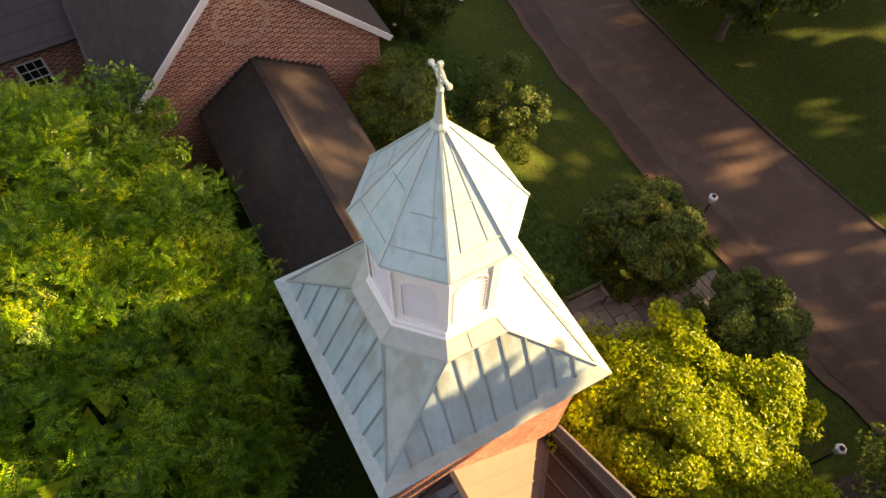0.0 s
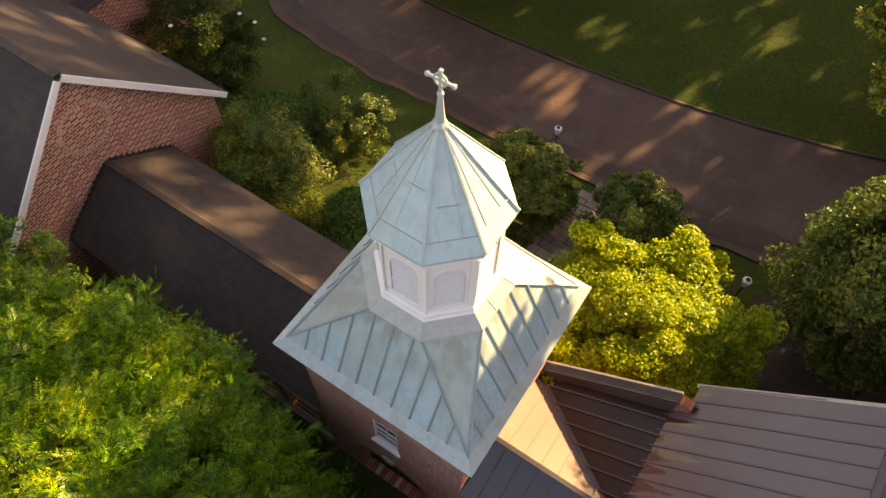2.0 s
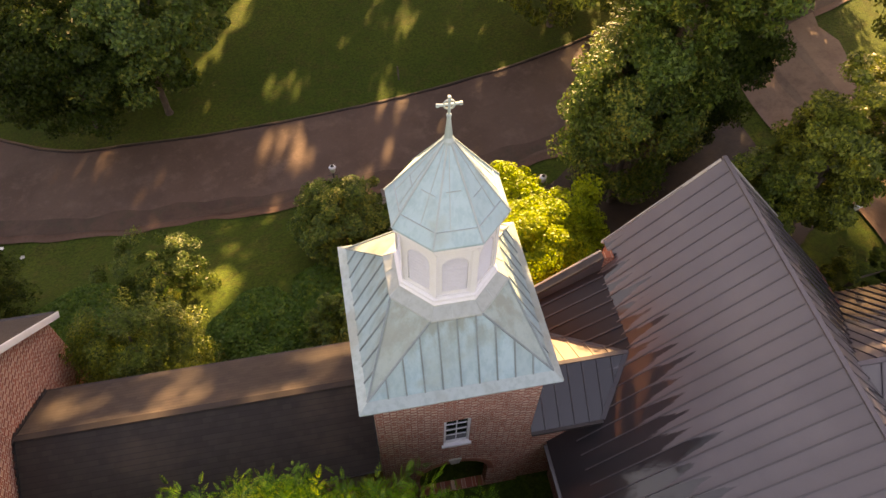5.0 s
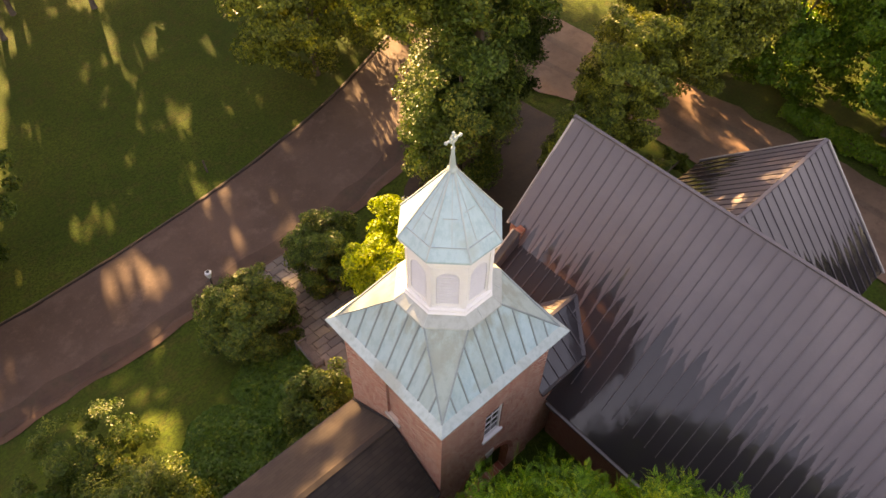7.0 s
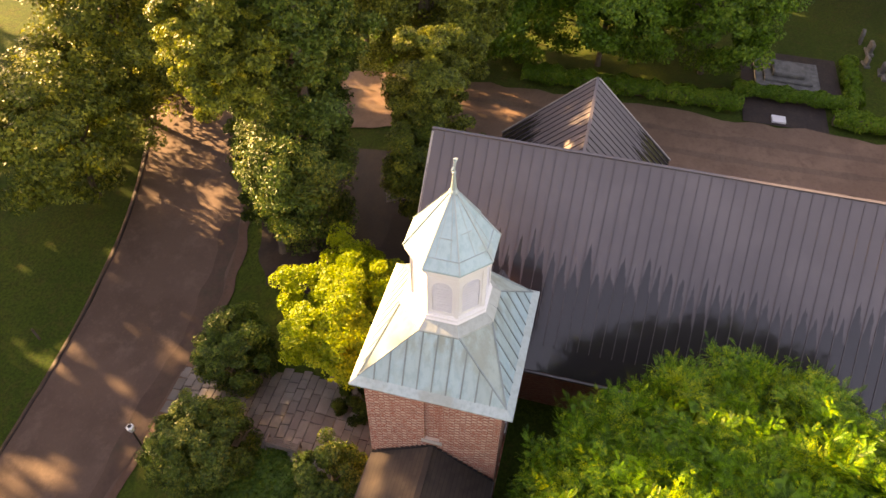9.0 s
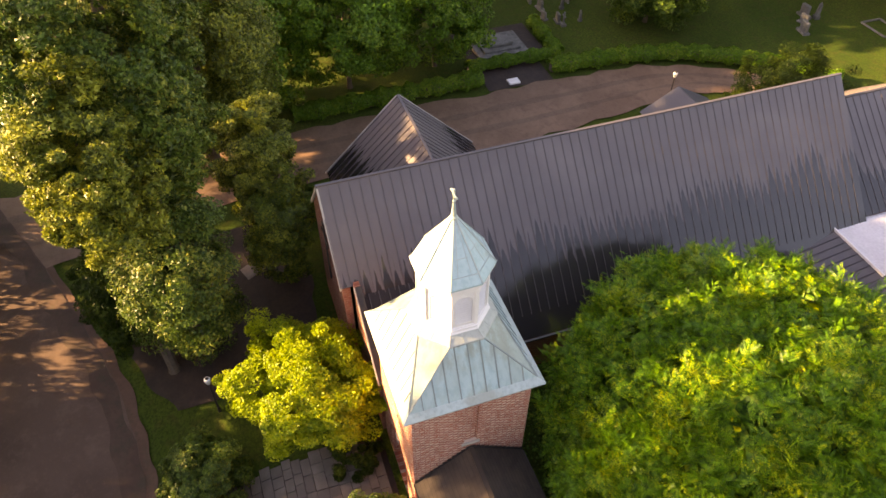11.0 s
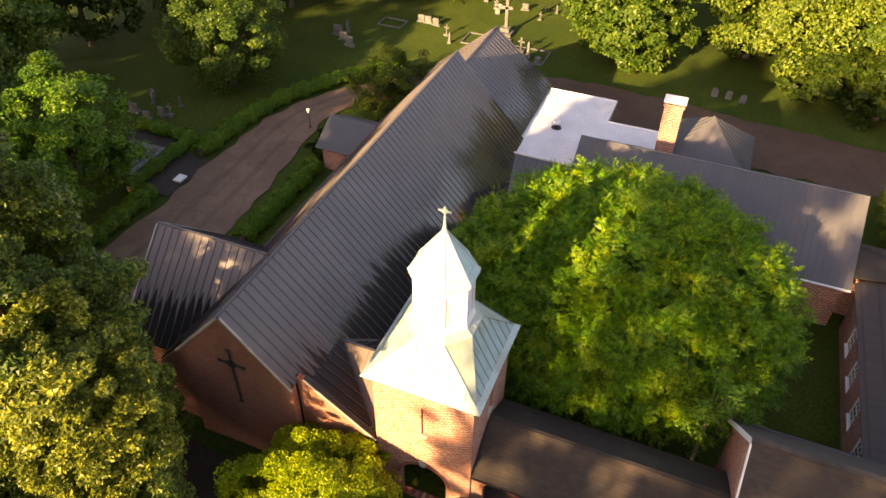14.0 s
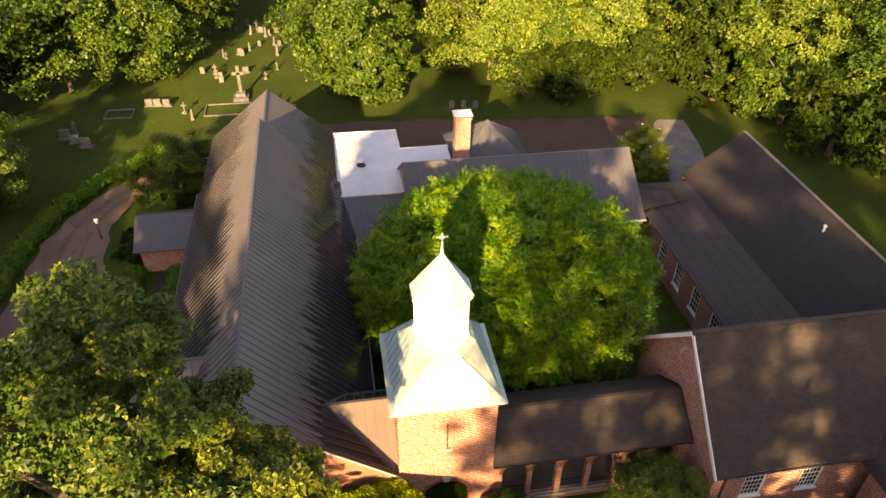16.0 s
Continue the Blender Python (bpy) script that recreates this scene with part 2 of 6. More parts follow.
def dirt_material(name, c1, c2, c3, scale=0.25):
    m, nt, b = nodes_of(name)
    g, x, y, z = position(nt)
    n1 = noise_tex(nt, scale, 5, 0.6, vec=g.outputs["Position"])
    n2 = noise_tex(nt, 5, 5, 0.65, vec=g.outputs["Position"])
    n3 = noise_tex(nt, 60, 3, vec=g.outputs["Position"])
    col = mixc(nt, ramp(nt, n1, 0.40, 0.60), c1, c2)
    n4 = noise_tex(nt, 0.9, 5, 0.7, vec=g.outputs["Position"])
    col = mixc(nt, val(nt, "MULTIPLY", ramp(nt, n4, 0.48, 0.70), 0.7), col, c3)
    col = mixc(nt, val(nt, "MULTIPLY", ramp(nt, n2, 0.5, 0.72), 0.5), col, c3)
    col = mixc(nt, val(nt, "MULTIPLY", n3, 0.4), col, tuple(v * 0.45 for v in c1))
    link(nt, col, b.inputs["Base Color"])
    link(nt, val(nt, "ADD", 0.6, val(nt, "MULTIPLY", n2, 0.3)), b.inputs["Roughness"])
    bump(nt, b, val(nt, "ADD", n2, val(nt, "MULTIPLY", n3, 0.5)), 0.4, 0.02)
    return m


def glass_material():
    m, nt, b = nodes_of("dark_glass")
    b.inputs["Base Color"].default_value = (0.012, 0.014, 0.018, 1)
    b.inputs["Roughness"].default_value = 0.06
    b.inputs["Specular IOR Level"].default_value = 0.6
    g, x, y, z = position(nt)
    bump(nt, b, noise_tex(nt, 1.5, 2, vec=g.outputs["Position"]), 0.04, 0.02)
    return m


BRICK = brick_material("red_brick", (0.47, 0.135, 0.082), (0.30, 0.076, 0.048), (0.70, 0.46, 0.34), (0.64, 0.50, 0.40), 0.10)
BRICK_NAVE = brick_material("dark_red_brick", (0.33, 0.092, 0.052), (0.22, 0.058, 0.034), (0.44, 0.21, 0.14), (0.40, 0.28, 0.21))
BRICK_HALL = brick_material("hall_brick", (0.37, 0.100, 0.062), (0.23, 0.058, 0.038), (0.56, 0.30, 0.21), (0.66, 0.52, 0.43), 0.125)
PATINA = patina_material("copper_patina", (0.38, 0.56, 0.60), (0.30, 0.475, 0.515), (0.34, 0.40, 0.35))
PATINA_EDGE = patina_material("copper_patina_worn", (0.43, 0.545, 0.54), (0.34, 0.45, 0.44), (0.29, 0.30, 0.24))
BROACH = patina_material("copper_broach", (0.36, 0.455, 0.42), (0.29, 0.39, 0.36), (0.27, 0.29, 0.23))
SEAM_EDGE = plain("patina_seam", (0.17, 0.22, 0.22), (0.24, 0.30, 0.30), 0.5)
WHITE = plain("white_paint", (0.80, 0.79, 0.78), (0.74, 0.73, 0.72), 0.5, 0.8, 20, relief=0.08)
STONE = plain("pale_stone", (0.50, 0.46, 0.40), (0.36, 0.33, 0.28), 0.8, 1.5, 25, relief=0.3)
GRAVE = plain("weathered_headstone", (0.192, 0.186, 0.168), (0.096, 0.096, 0.087), 0.85, 1.8, 20, relief=0.4, piece=0.55)
NAVE_METAL = seam_roof("dark_metal_roof", (0.128, 0.111, 0.116), (0.160, 0.139, 0.142), (0.034, 0.031, 0.034), ridge_x=-10.4, edge=3.0)
PORCH_METAL = seam_roof("dark_metal_porch", (0.15, 0.13, 0.134), (0.18, 0.157, 0.157), (0.026, 0.022, 0.024), ridge_y=3.68, edge=2.6)
LINK_METAL = seam_roof("brown_metal_roof", (0.165, 0.128, 0.108), (0.200, 0.158, 0.132), (0.072, 0.058, 0.058))
WING_METAL = seam_roof("grey_metal_roof", (0.105, 0.10, 0.108), (0.125, 0.12, 0.128), (0.05, 0.05, 0.055))
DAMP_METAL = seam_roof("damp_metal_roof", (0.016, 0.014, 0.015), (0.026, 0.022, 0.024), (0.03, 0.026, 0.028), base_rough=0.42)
ROOF_SEAM = plain("nave_seam", (0.085, 0.074, 0.078), (0.105, 0.091, 0.094), 0.42)
DARK_SEAM = plain("roof_seam", (0.045, 0.040, 0.044), (0.07, 0.062, 0.066), 0.45)
WING_SEAM = plain("wing_seam", (0.10, 0.097, 0.105), (0.12, 0.115, 0.125), 0.45)
SHINGLE_X = shingle_material("brown_shingle", (0.044, 0.032, 0.026), (0.058, 0.044, 0.035), (0.092, 0.064, 0.045), "x")
SHINGLE_Y = shingle_material("dark_shingle", (0.026, 0.019, 0.019), (0.035, 0.027, 0.026), (0.045, 0.034, 0.028), "y")
SHINGLE_LOW = shingle_material("lighter_shingle", (0.052, 0.038, 0.037), (0.060, 0.045, 0.043), (0.070, 0.051, 0.044), "y")
FLASHING = patina_material("copper_flashing", (0.48, 0.54, 0.52), (0.40, 0.46, 0.43), (0.28, 0.27, 0.21))
MEMBRANE = plain("white_membrane", (0.74, 0.73, 0.75), (0.60, 0.59, 0.61), 0.55, 0.35, 6, relief=0.3, dist=0.03)
IRON = plain("dark_iron", (0.022, 0.020, 0.020), (0.045, 0.036, 0.032), 0.55, 2, 30)
BARK = plain("bark", (0.085, 0.062, 0.045), (0.16, 0.125, 0.095), 0.9, 2, 18, relief=0.6, dist=0.03)
PALE_BARK = plain("pale_bark", (0.30, 0.27, 0.22), (0.20, 0.17, 0.13), 0.9, 2, 18, relief=0.5, dist=0.02)
BENCH_WOOD = plain("silvered_timber", (0.17, 0.15, 0.13), (0.11, 0.095, 0.08), 0.85, 2, 30, relief=0.4)
LAWN = ground_material()
ASPHALT = dirt_material("worn_brown_asphalt", (0.098, 0.053, 0.034), (0.132, 0.075, 0.050), (0.185, 0.112, 0.076))
VERGE_RED = dirt_material("red_earth_edge", (0.120, 0.056, 0.032), (0.150, 0.074, 0.043), (0.075, 0.050, 0.025), 0.5)
VERGE = dirt_material("bare_earth_edge", (0.080, 0.040, 0.025), (0.105, 0.055, 0.034), (0.055, 0.045, 0.022), 0.5)
DRIVE = dirt_material("tan_gravel_drive", (0.195, 0.112, 0.070), (0.255, 0.152, 0.097), (0.135, 0.076, 0.048))
RUT = dirt_material("worn_rut", (0.155, 0.092, 0.059), (0.195, 0.122, 0.080), (0.110, 0.064, 0.042))
LOT = dirt_material("red_earth_lot", (0.105, 0.055, 0.040), (0.13, 0.075, 0.052), (0.07, 0.04, 0.03))
CONCRETE = dirt_material("old_concrete", (0.26, 0.22, 0.20), (0.20, 0.165, 0.15), (0.13, 0.105, 0.095), 0.5)
PAVER = plain("grey_flagstone", (0.158, 0.139, 0.120), (0.225, 0.199, 0.173), 0.8, 1.2, 22, relief=0.4, piece=0.6)
SOIL = dirt_material("mulch_and_shade", (0.032, 0.019, 0.014), (0.048, 0.028, 0.019), (0.02, 0.013, 0.010), 0.8)
GLASS = glass_material()
LAMP_GLASS = plain("frosted_glass", (0.82, 0.82, 0.80), (0.74, 0.74, 0.72), 0.3)
BLOSSOM = plain("white_blossom", (0.82, 0.80, 0.74), (0.74, 0.70, 0.60), 0.6)

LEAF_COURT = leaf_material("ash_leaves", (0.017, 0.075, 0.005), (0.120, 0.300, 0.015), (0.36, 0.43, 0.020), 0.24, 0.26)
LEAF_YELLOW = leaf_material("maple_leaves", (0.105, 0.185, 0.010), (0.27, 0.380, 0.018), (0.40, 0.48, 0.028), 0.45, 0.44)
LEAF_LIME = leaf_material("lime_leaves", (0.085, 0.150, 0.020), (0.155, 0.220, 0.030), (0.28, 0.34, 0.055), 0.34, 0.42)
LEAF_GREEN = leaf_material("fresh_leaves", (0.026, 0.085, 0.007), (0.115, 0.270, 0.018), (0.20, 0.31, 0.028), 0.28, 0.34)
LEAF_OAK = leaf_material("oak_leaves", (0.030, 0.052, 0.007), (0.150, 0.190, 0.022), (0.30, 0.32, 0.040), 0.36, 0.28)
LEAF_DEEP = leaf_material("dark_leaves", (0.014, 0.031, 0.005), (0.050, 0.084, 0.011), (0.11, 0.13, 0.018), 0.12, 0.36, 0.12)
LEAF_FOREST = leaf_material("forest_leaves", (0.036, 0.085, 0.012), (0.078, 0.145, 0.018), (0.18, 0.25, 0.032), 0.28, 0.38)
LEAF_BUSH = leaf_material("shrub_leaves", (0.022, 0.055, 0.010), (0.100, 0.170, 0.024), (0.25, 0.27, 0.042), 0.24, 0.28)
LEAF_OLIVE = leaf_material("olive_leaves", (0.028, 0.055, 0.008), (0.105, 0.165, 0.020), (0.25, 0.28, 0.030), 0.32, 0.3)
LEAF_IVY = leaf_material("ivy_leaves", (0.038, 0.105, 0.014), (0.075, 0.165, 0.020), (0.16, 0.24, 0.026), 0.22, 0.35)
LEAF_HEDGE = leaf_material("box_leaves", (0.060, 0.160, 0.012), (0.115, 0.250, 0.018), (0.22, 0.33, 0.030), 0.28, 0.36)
DOME_SEAM = plain("dome_seam", (0.32, 0.40, 0.40), (0.38, 0.46, 0.46), 0.5)


# ---- mesh helpers ----
def thing(name, label, category, at=(0, 0, 0), group="", kind=""):
    ob = new(name)
    ob.location = at
    ob.empty_display_size = 0.2
    return tagged(ob, label, category, group, kind)


def obj(name, me, mat, parent=None, label=""):
    ob = new(name, me)
    if mat is not None and not me.materials:
        me.materials.append(mat)
    if parent is not None:
        ob.parent = parent
        p, t = parent, Vector((0, 0, 0))
        while p is not None:
            t += p.location
            p = p.parent
        ob.location = -t
    return tagged(ob, label) if label else ob


def part(name, bm, mat, parent=None, label=""):
    """One bmesh in world metres as one mesh object under a thing or a part."""
    me = bpy.data.meshes.new(name)
    bm.normal_update()
    bm.to_mesh(me)
    bm.free()
    return obj(name, me, mat, parent, label)


def box(x0, x1, y0, y1, z0, z1, bev=0.0, bm=None):
    bm = bm or bmesh.new()
    m = Matrix.LocRotScale(((x0 + x1) / 2, (y0 + y1) / 2, (z0 + z1) / 2), None, (x1 - x0, y1 - y0, z1 - z0))
    r = bmesh.ops.create_cube(bm, size=1, matrix=m)
    if bev:
        es = {e for v in r["verts"] for e in v.link_edges}
        bmesh.ops.bevel(bm, geom=list(es), offset=bev, segments=1, affect="EDGES")
    return bm


def bar(p, q, w, h, bm=None, up=(0, 0, 1)):
    """A square bar from p to q, w across and h high (its underside on the line)."""
    bm = bm or bmesh.new()
    p, q = Vector(p), Vector(q)
    d = (q - p)
    n = d.normalized()
    s = n.cross(Vector(up)).normalized()
    u = s.cross(n)
    vs = [bm.verts.new(o + s * a + u * b) for o in (p, q) for a, b in ((-w / 2, 0), (w / 2, 0), (w / 2, h), (-w / 2, h))]
    for f in ((3, 2, 1, 0), (4, 5, 6, 7), (0, 1, 5, 4), (1, 2, 6, 5), (2, 3, 7, 6), (3, 0, 4, 7)):
        bm.faces.new([vs[i] for i in f])
    return bm


def slab(corners, thick, bm=None):
    """A flat panel through its corners, thick downwards along its normal."""
    bm = bm or bmesh.new()
    c = [Vector(v) for v in corners]
    n = (c[1] - c[0]).cross(c[2] - c[0]).normalized()
    if n.z < 0:
        c.reverse()
        n = -n
    k = len(c)
    top = [bm.verts.new(v) for v in c]
    low = [bm.verts.new(v - n * thick) for v in c]
    bm.faces.new(top)
    bm.faces.new(low[::-1])
    for i in range(k):
        j = (i + 1) % k
        bm.faces.new((top[i], low[i], low[j], top[j]))
    return bm


def panel(place, outline, holes, thick):
    """An upright wall from a 2D outline with openings that go through it. place(u, v, d) gives the world point; d runs inwards."""
    bm = bmesh.new()
    edges = []
    for loop in (outline, *holes):
        vs = [bm.verts.new((u, v, 0)) for u, v in loop]
        edges += [bm.edges.new((vs[i], vs[(i + 1) % len(vs)])) for i in range(len(vs))]
    bmesh.ops.triangle_fill(bm, use_beauty=True, use_dissolve=False, edges=edges, normal=(0, 0, 1))
    r = bmesh.ops.extrude_face_region(bm, geom=bm.faces[:])
    for v in r["geom"]:
        if isinstance(v, bmesh.types.BMVert):
            v.co.z = thick
    for v in bm.verts:
        v.co = Vector(place(v.co.x, v.co.y, v.co.z))
    bmesh.ops.recalc_face_normals(bm, faces=bm.faces[:])
    return bm


def arch(cu, half, v0, spring, n=14, rise=None):
    rise = half if rise is None else rise
    pts = [(cu - half, v0), (cu + half, v0)]
    pts += [(cu + half * math.cos(math.pi * i / n), spring + rise * math.sin(math.pi * i / n)) for i in range(n + 1)]
    return pts


def rect(u0, u1, v0, v1):
    return [(u0, v0), (u1, v0), (u1, v1), (u0, v1)]


def lathe(profile, n, at=(0, 0, 0), turn=0.0, bm=None):
    bm = bm or bmesh.new()
    rings = []
    for r, z in profile:
        rings.append([bm.verts.new((at[0] + r * math.cos(turn + 2 * math.pi * i / n), at[1] + r * math.sin(turn + 2 * math.pi * i / n), at[2] + z)) for i in range(n)])
    for a, b in zip(rings, rings[1:]):
        for i in range(n):
            j = (i + 1) % n
            bm.faces.new((a[i], a[j], b[j], b[i]))
    bm.faces.new(rings[0][::-1])
    bm.faces.new(rings[-1])
    return bm


def tube(points, radii, n=7, bm=None):
    bm = bm or bmesh.new()
    pts = [Vector(p) for p in points]
    rings = []
    for k, p in enumerate(pts):
        d = (pts[min(k + 1, len(pts) - 1)] - pts[max(k - 1, 0)]).normalized()
        s = d.cross(Vector((0.31, 0.95, 0.05))).normalized()
        u = s.cross(d)
        rings.append([bm.verts.new(p + (s * math.cos(2 * math.pi * i / n) + u * math.sin(2 * math.pi * i / n)) * radii[k]) for i in range(n)])
    for a, b in zip(rings, rings[1:]):
        for i in range(n):
            bm.faces.new((a[i], a[(i + 1) % n], b[(i + 1) % n], b[i]))
    bm.faces.new(rings[0][::-1])
    bm.faces.new(rings[-1])
    return bm


def seam_mesh(name, a, b, w, h, mat, up):
    """A seam's mesh from a to b, kept at the origin to be shared by its fellows."""
    me = bpy.data.meshes.new(name)
    bm = bar((0, 0, 0), Vector(b) - Vector(a), w, h, up=up)
    bm.to_mesh(me)
    bm.free()
    me.materials.append(mat)
    return me


def place_piece(name, me, parent, at):
    ob = obj(name, me, None, parent)
    ob.location = ob.location + Vector(at)
    return ob


def slope_roof(thing_ob, name, corners, mat, thick=0.12, label=""):
    return part(name, slab(corners, thick), mat, thing_ob, label)


def seams_along(roof, axis, start, stop, step, top, low, mat, w=0.05, h=0.045, skip=None):
    """Standing seams from a ridge point to an eave point, repeated along an axis ('x' or 'y')."""
    a, b = Vector(top), Vector(low)
    ax = Vector((1, 0, 0)) if axis == "x" else Vector((0, 1, 0))
    n = (b - a).cross(ax)
    n = n if n.z > 0 else -n
    me = seam_mesh("seam", a, b, w, h, mat, n)
    k = int((stop - start) / step)
    for i in range(k + 1):
        p = start + i * step
        if skip and skip(p):
            continue
        at = a.copy()
        at[0 if axis == "x" else 1] = p
        place_piece("seam", me, roof, at)


# ---- terrain ----
def smooth(v, a, b):
    t = min(1.0, max(0.0, (v - a) / (b - a)))
    return t * t * (3 - 2 * t)


def terrain(x, y):
    low = -2.05 - 0.072 * max(-24.0, min(24.0, x + 3))
    return smooth(-y, 6.5, 16.5) * low


def spread(lo, hi, step, far):
    v = list(np.arange(lo, hi + 0.01, step))
    d, a, b = step, lo, hi
    while b < far:
        d *= 1.5
        a, b = a - d, b + d
        v = [a] + v + [b]
    return v


def ground_sheet():
    xs, ys = spread(-60, 60, 1.5, 2500), spread(-45, 80, 1.5, 2500)
    verts = [(x, y, terrain(x, y) + 0.05 * (noise.noise((x * 0.25, y * 0.25, 0)) if abs(x) < 200 and abs(y) < 200 else 0) - 0.06) for y in ys for x in xs]
    w = len(xs)
    faces = [(j * w + i, j * w + i + 1, (j + 1) * w + i + 1, (j + 1) * w + i) for j in range(len(ys) - 1) for i in range(w - 1)]
    me = bpy.data.meshes.new("ground")
    me.from_pydata(verts, [], faces)
    me.shade_smooth()
    tagged(obj("ground", me, LAWN), "mown green lawn sloping gently to the road", "lawn", kind="structure")


def curve_points(pts, n):
    """Catmull-Rom through 2D points."""
    out = []
    P = [pts[0]] + list(pts) + [pts[-1]]
    for k in range(1, len(P) - 2):
        p0, p1, p2, p3 = (Vector(v) for v in P[k - 1:k + 3])
        for i in range(n):
            t = i / n
            out.append(0.5 * ((2 * p1) + (p2 - p0) * t + (2 * p0 - 5 * p1 + 4 * p2 - p3) * t * t + (3 * p1 - p0 - 3 * p2 + p3) * t ** 3))
    out.append(Vector(pts[-1]))
    return out


def ribbon(name, side_a, side_b, mat, lift, label, category, across=8, wobble=0.0):
    """A strip of road between two edge lines, laid on the terrain."""
    a, b = curve_points(side_a, 8), curve_points(side_b, 8)
    k = min(len(a), len(b))
    verts, faces = [], []
    for i in range(k):
        for j in range(across + 1):
            p = a[i].lerp(b[i], j / across)
            if wobble and j in (0, across):
                e = noise.noise((p.x * 0.5, p.y * 0.5, 3.0)) * wobble
                p = p + (a[i] - b[i]).normalized() * (e if j == 0 else -e)
            verts.append((p.x, p.y, terrain(p.x, p.y) + lift))
    w = across + 1
    for i in range(k - 1):
        for j in range(across):
            faces.append((i * w + j, i * w + j + 1, (i + 1) * w + j + 1, (i + 1) * w + j))
    me = bpy.data.meshes.new(name)
    me.from_pydata(verts, [], faces)
    bm = bmesh.new()
    bm.from_mesh(me)
    for f in bm.faces:
        f.normal_update()
        if f.normal.z < 0:
            f.normal_flip()
    bm.to_mesh(me)
    bm.free()
    return tagged(obj(name, me, mat), label, category, kind="structure")


# ---- foliage ----
def leaf_cloud(rs, centre, radii, clumps, leaves, size, lean=0.5, lumpy=0.22, inner=0.25, slim=0.45, under=-0.45, spray=0.0, clump_r=0.2, four=False, flat=0.6):
    """Leaf blades in clumps over a lumpy crown: vertices (n, 3, 3), or (n, 4, 3) for four-cornered blades."""
    c, r = np.array(centre, float), np.array(radii, float)
    d = rs.normal(size=(clumps * 4, 3))
    d /= np.linalg.norm(d, axis=1)[:, None]
    d = d[d[:, 2] > under][:clumps]
    ph = rs.uniform(0, 6.28, 6)
    lump = 1 + lumpy * (np.sin(d[:, 0] * 5 + ph[0]) * np.sin(d[:, 1] * 5 + ph[1]) + 0.6 * np.sin(d[:, 2] * 7 + ph[2]) * np.sin(d[:, 0] * 9 + ph[3]))
    depth = np.where(rs.uniform(size=len(d)) < inner, rs.uniform(0.35, 0.85, len(d)), rs.uniform(0.86, 1.0, len(d)))
    cc = c + d * r * (lump * depth)[:, None]
    cr = clump_r * r.mean() * rs.uniform(0.6, 1.25, len(d))
    k = np.repeat(np.arange(len(d)), leaves)
    n = len(k)
    off = rs.normal(size=(n, 3)) * 0.55
    ln = np.linalg.norm(off, axis=1)
    off *= (np.minimum(ln, 1.0) / np.maximum(ln, 1e-6))[:, None]
    off[:, 2] *= flat
    p = cc[k] + off * cr[k][:, None]
    out = d[k] * 0.8 + rs.normal(size=(n, 3)) * lean
    out[:, 2] += 0.55
    out /= np.linalg.norm(out, axis=1)[:, None]
    t = np.cross(out, rs.normal(size=(n, 3)))
    if spray:
        t = t * (1 - spray) + spray * (off + d[k] * 0.4)
        t -= out * np.sum(t * out, axis=1)[:, None]
    t /= np.maximum(np.linalg.norm(t, axis=1), 1e-6)[:, None]
    s = np.cross(out, t)
    L = size * rs.uniform(0.6, 1.35, n)[:, None]
    if not four:
        return np.stack([p - t * L * 0.35 - s * L * slim * 0.5, p - t * L * 0.35 + s * L * slim * 0.5, p + t * L * 0.65 - out * L * 0.12], 1), cc
    return np.stack([p - t * L * 0.5, p + s * L * slim * 0.5, p + t * L * 0.5 - out * L * 0.12, p - s * L * slim * 0.5], 1), cc


def unit(v):
    return v / np.maximum(np.linalg.norm(v, axis=1), 1e-6)[:, None]


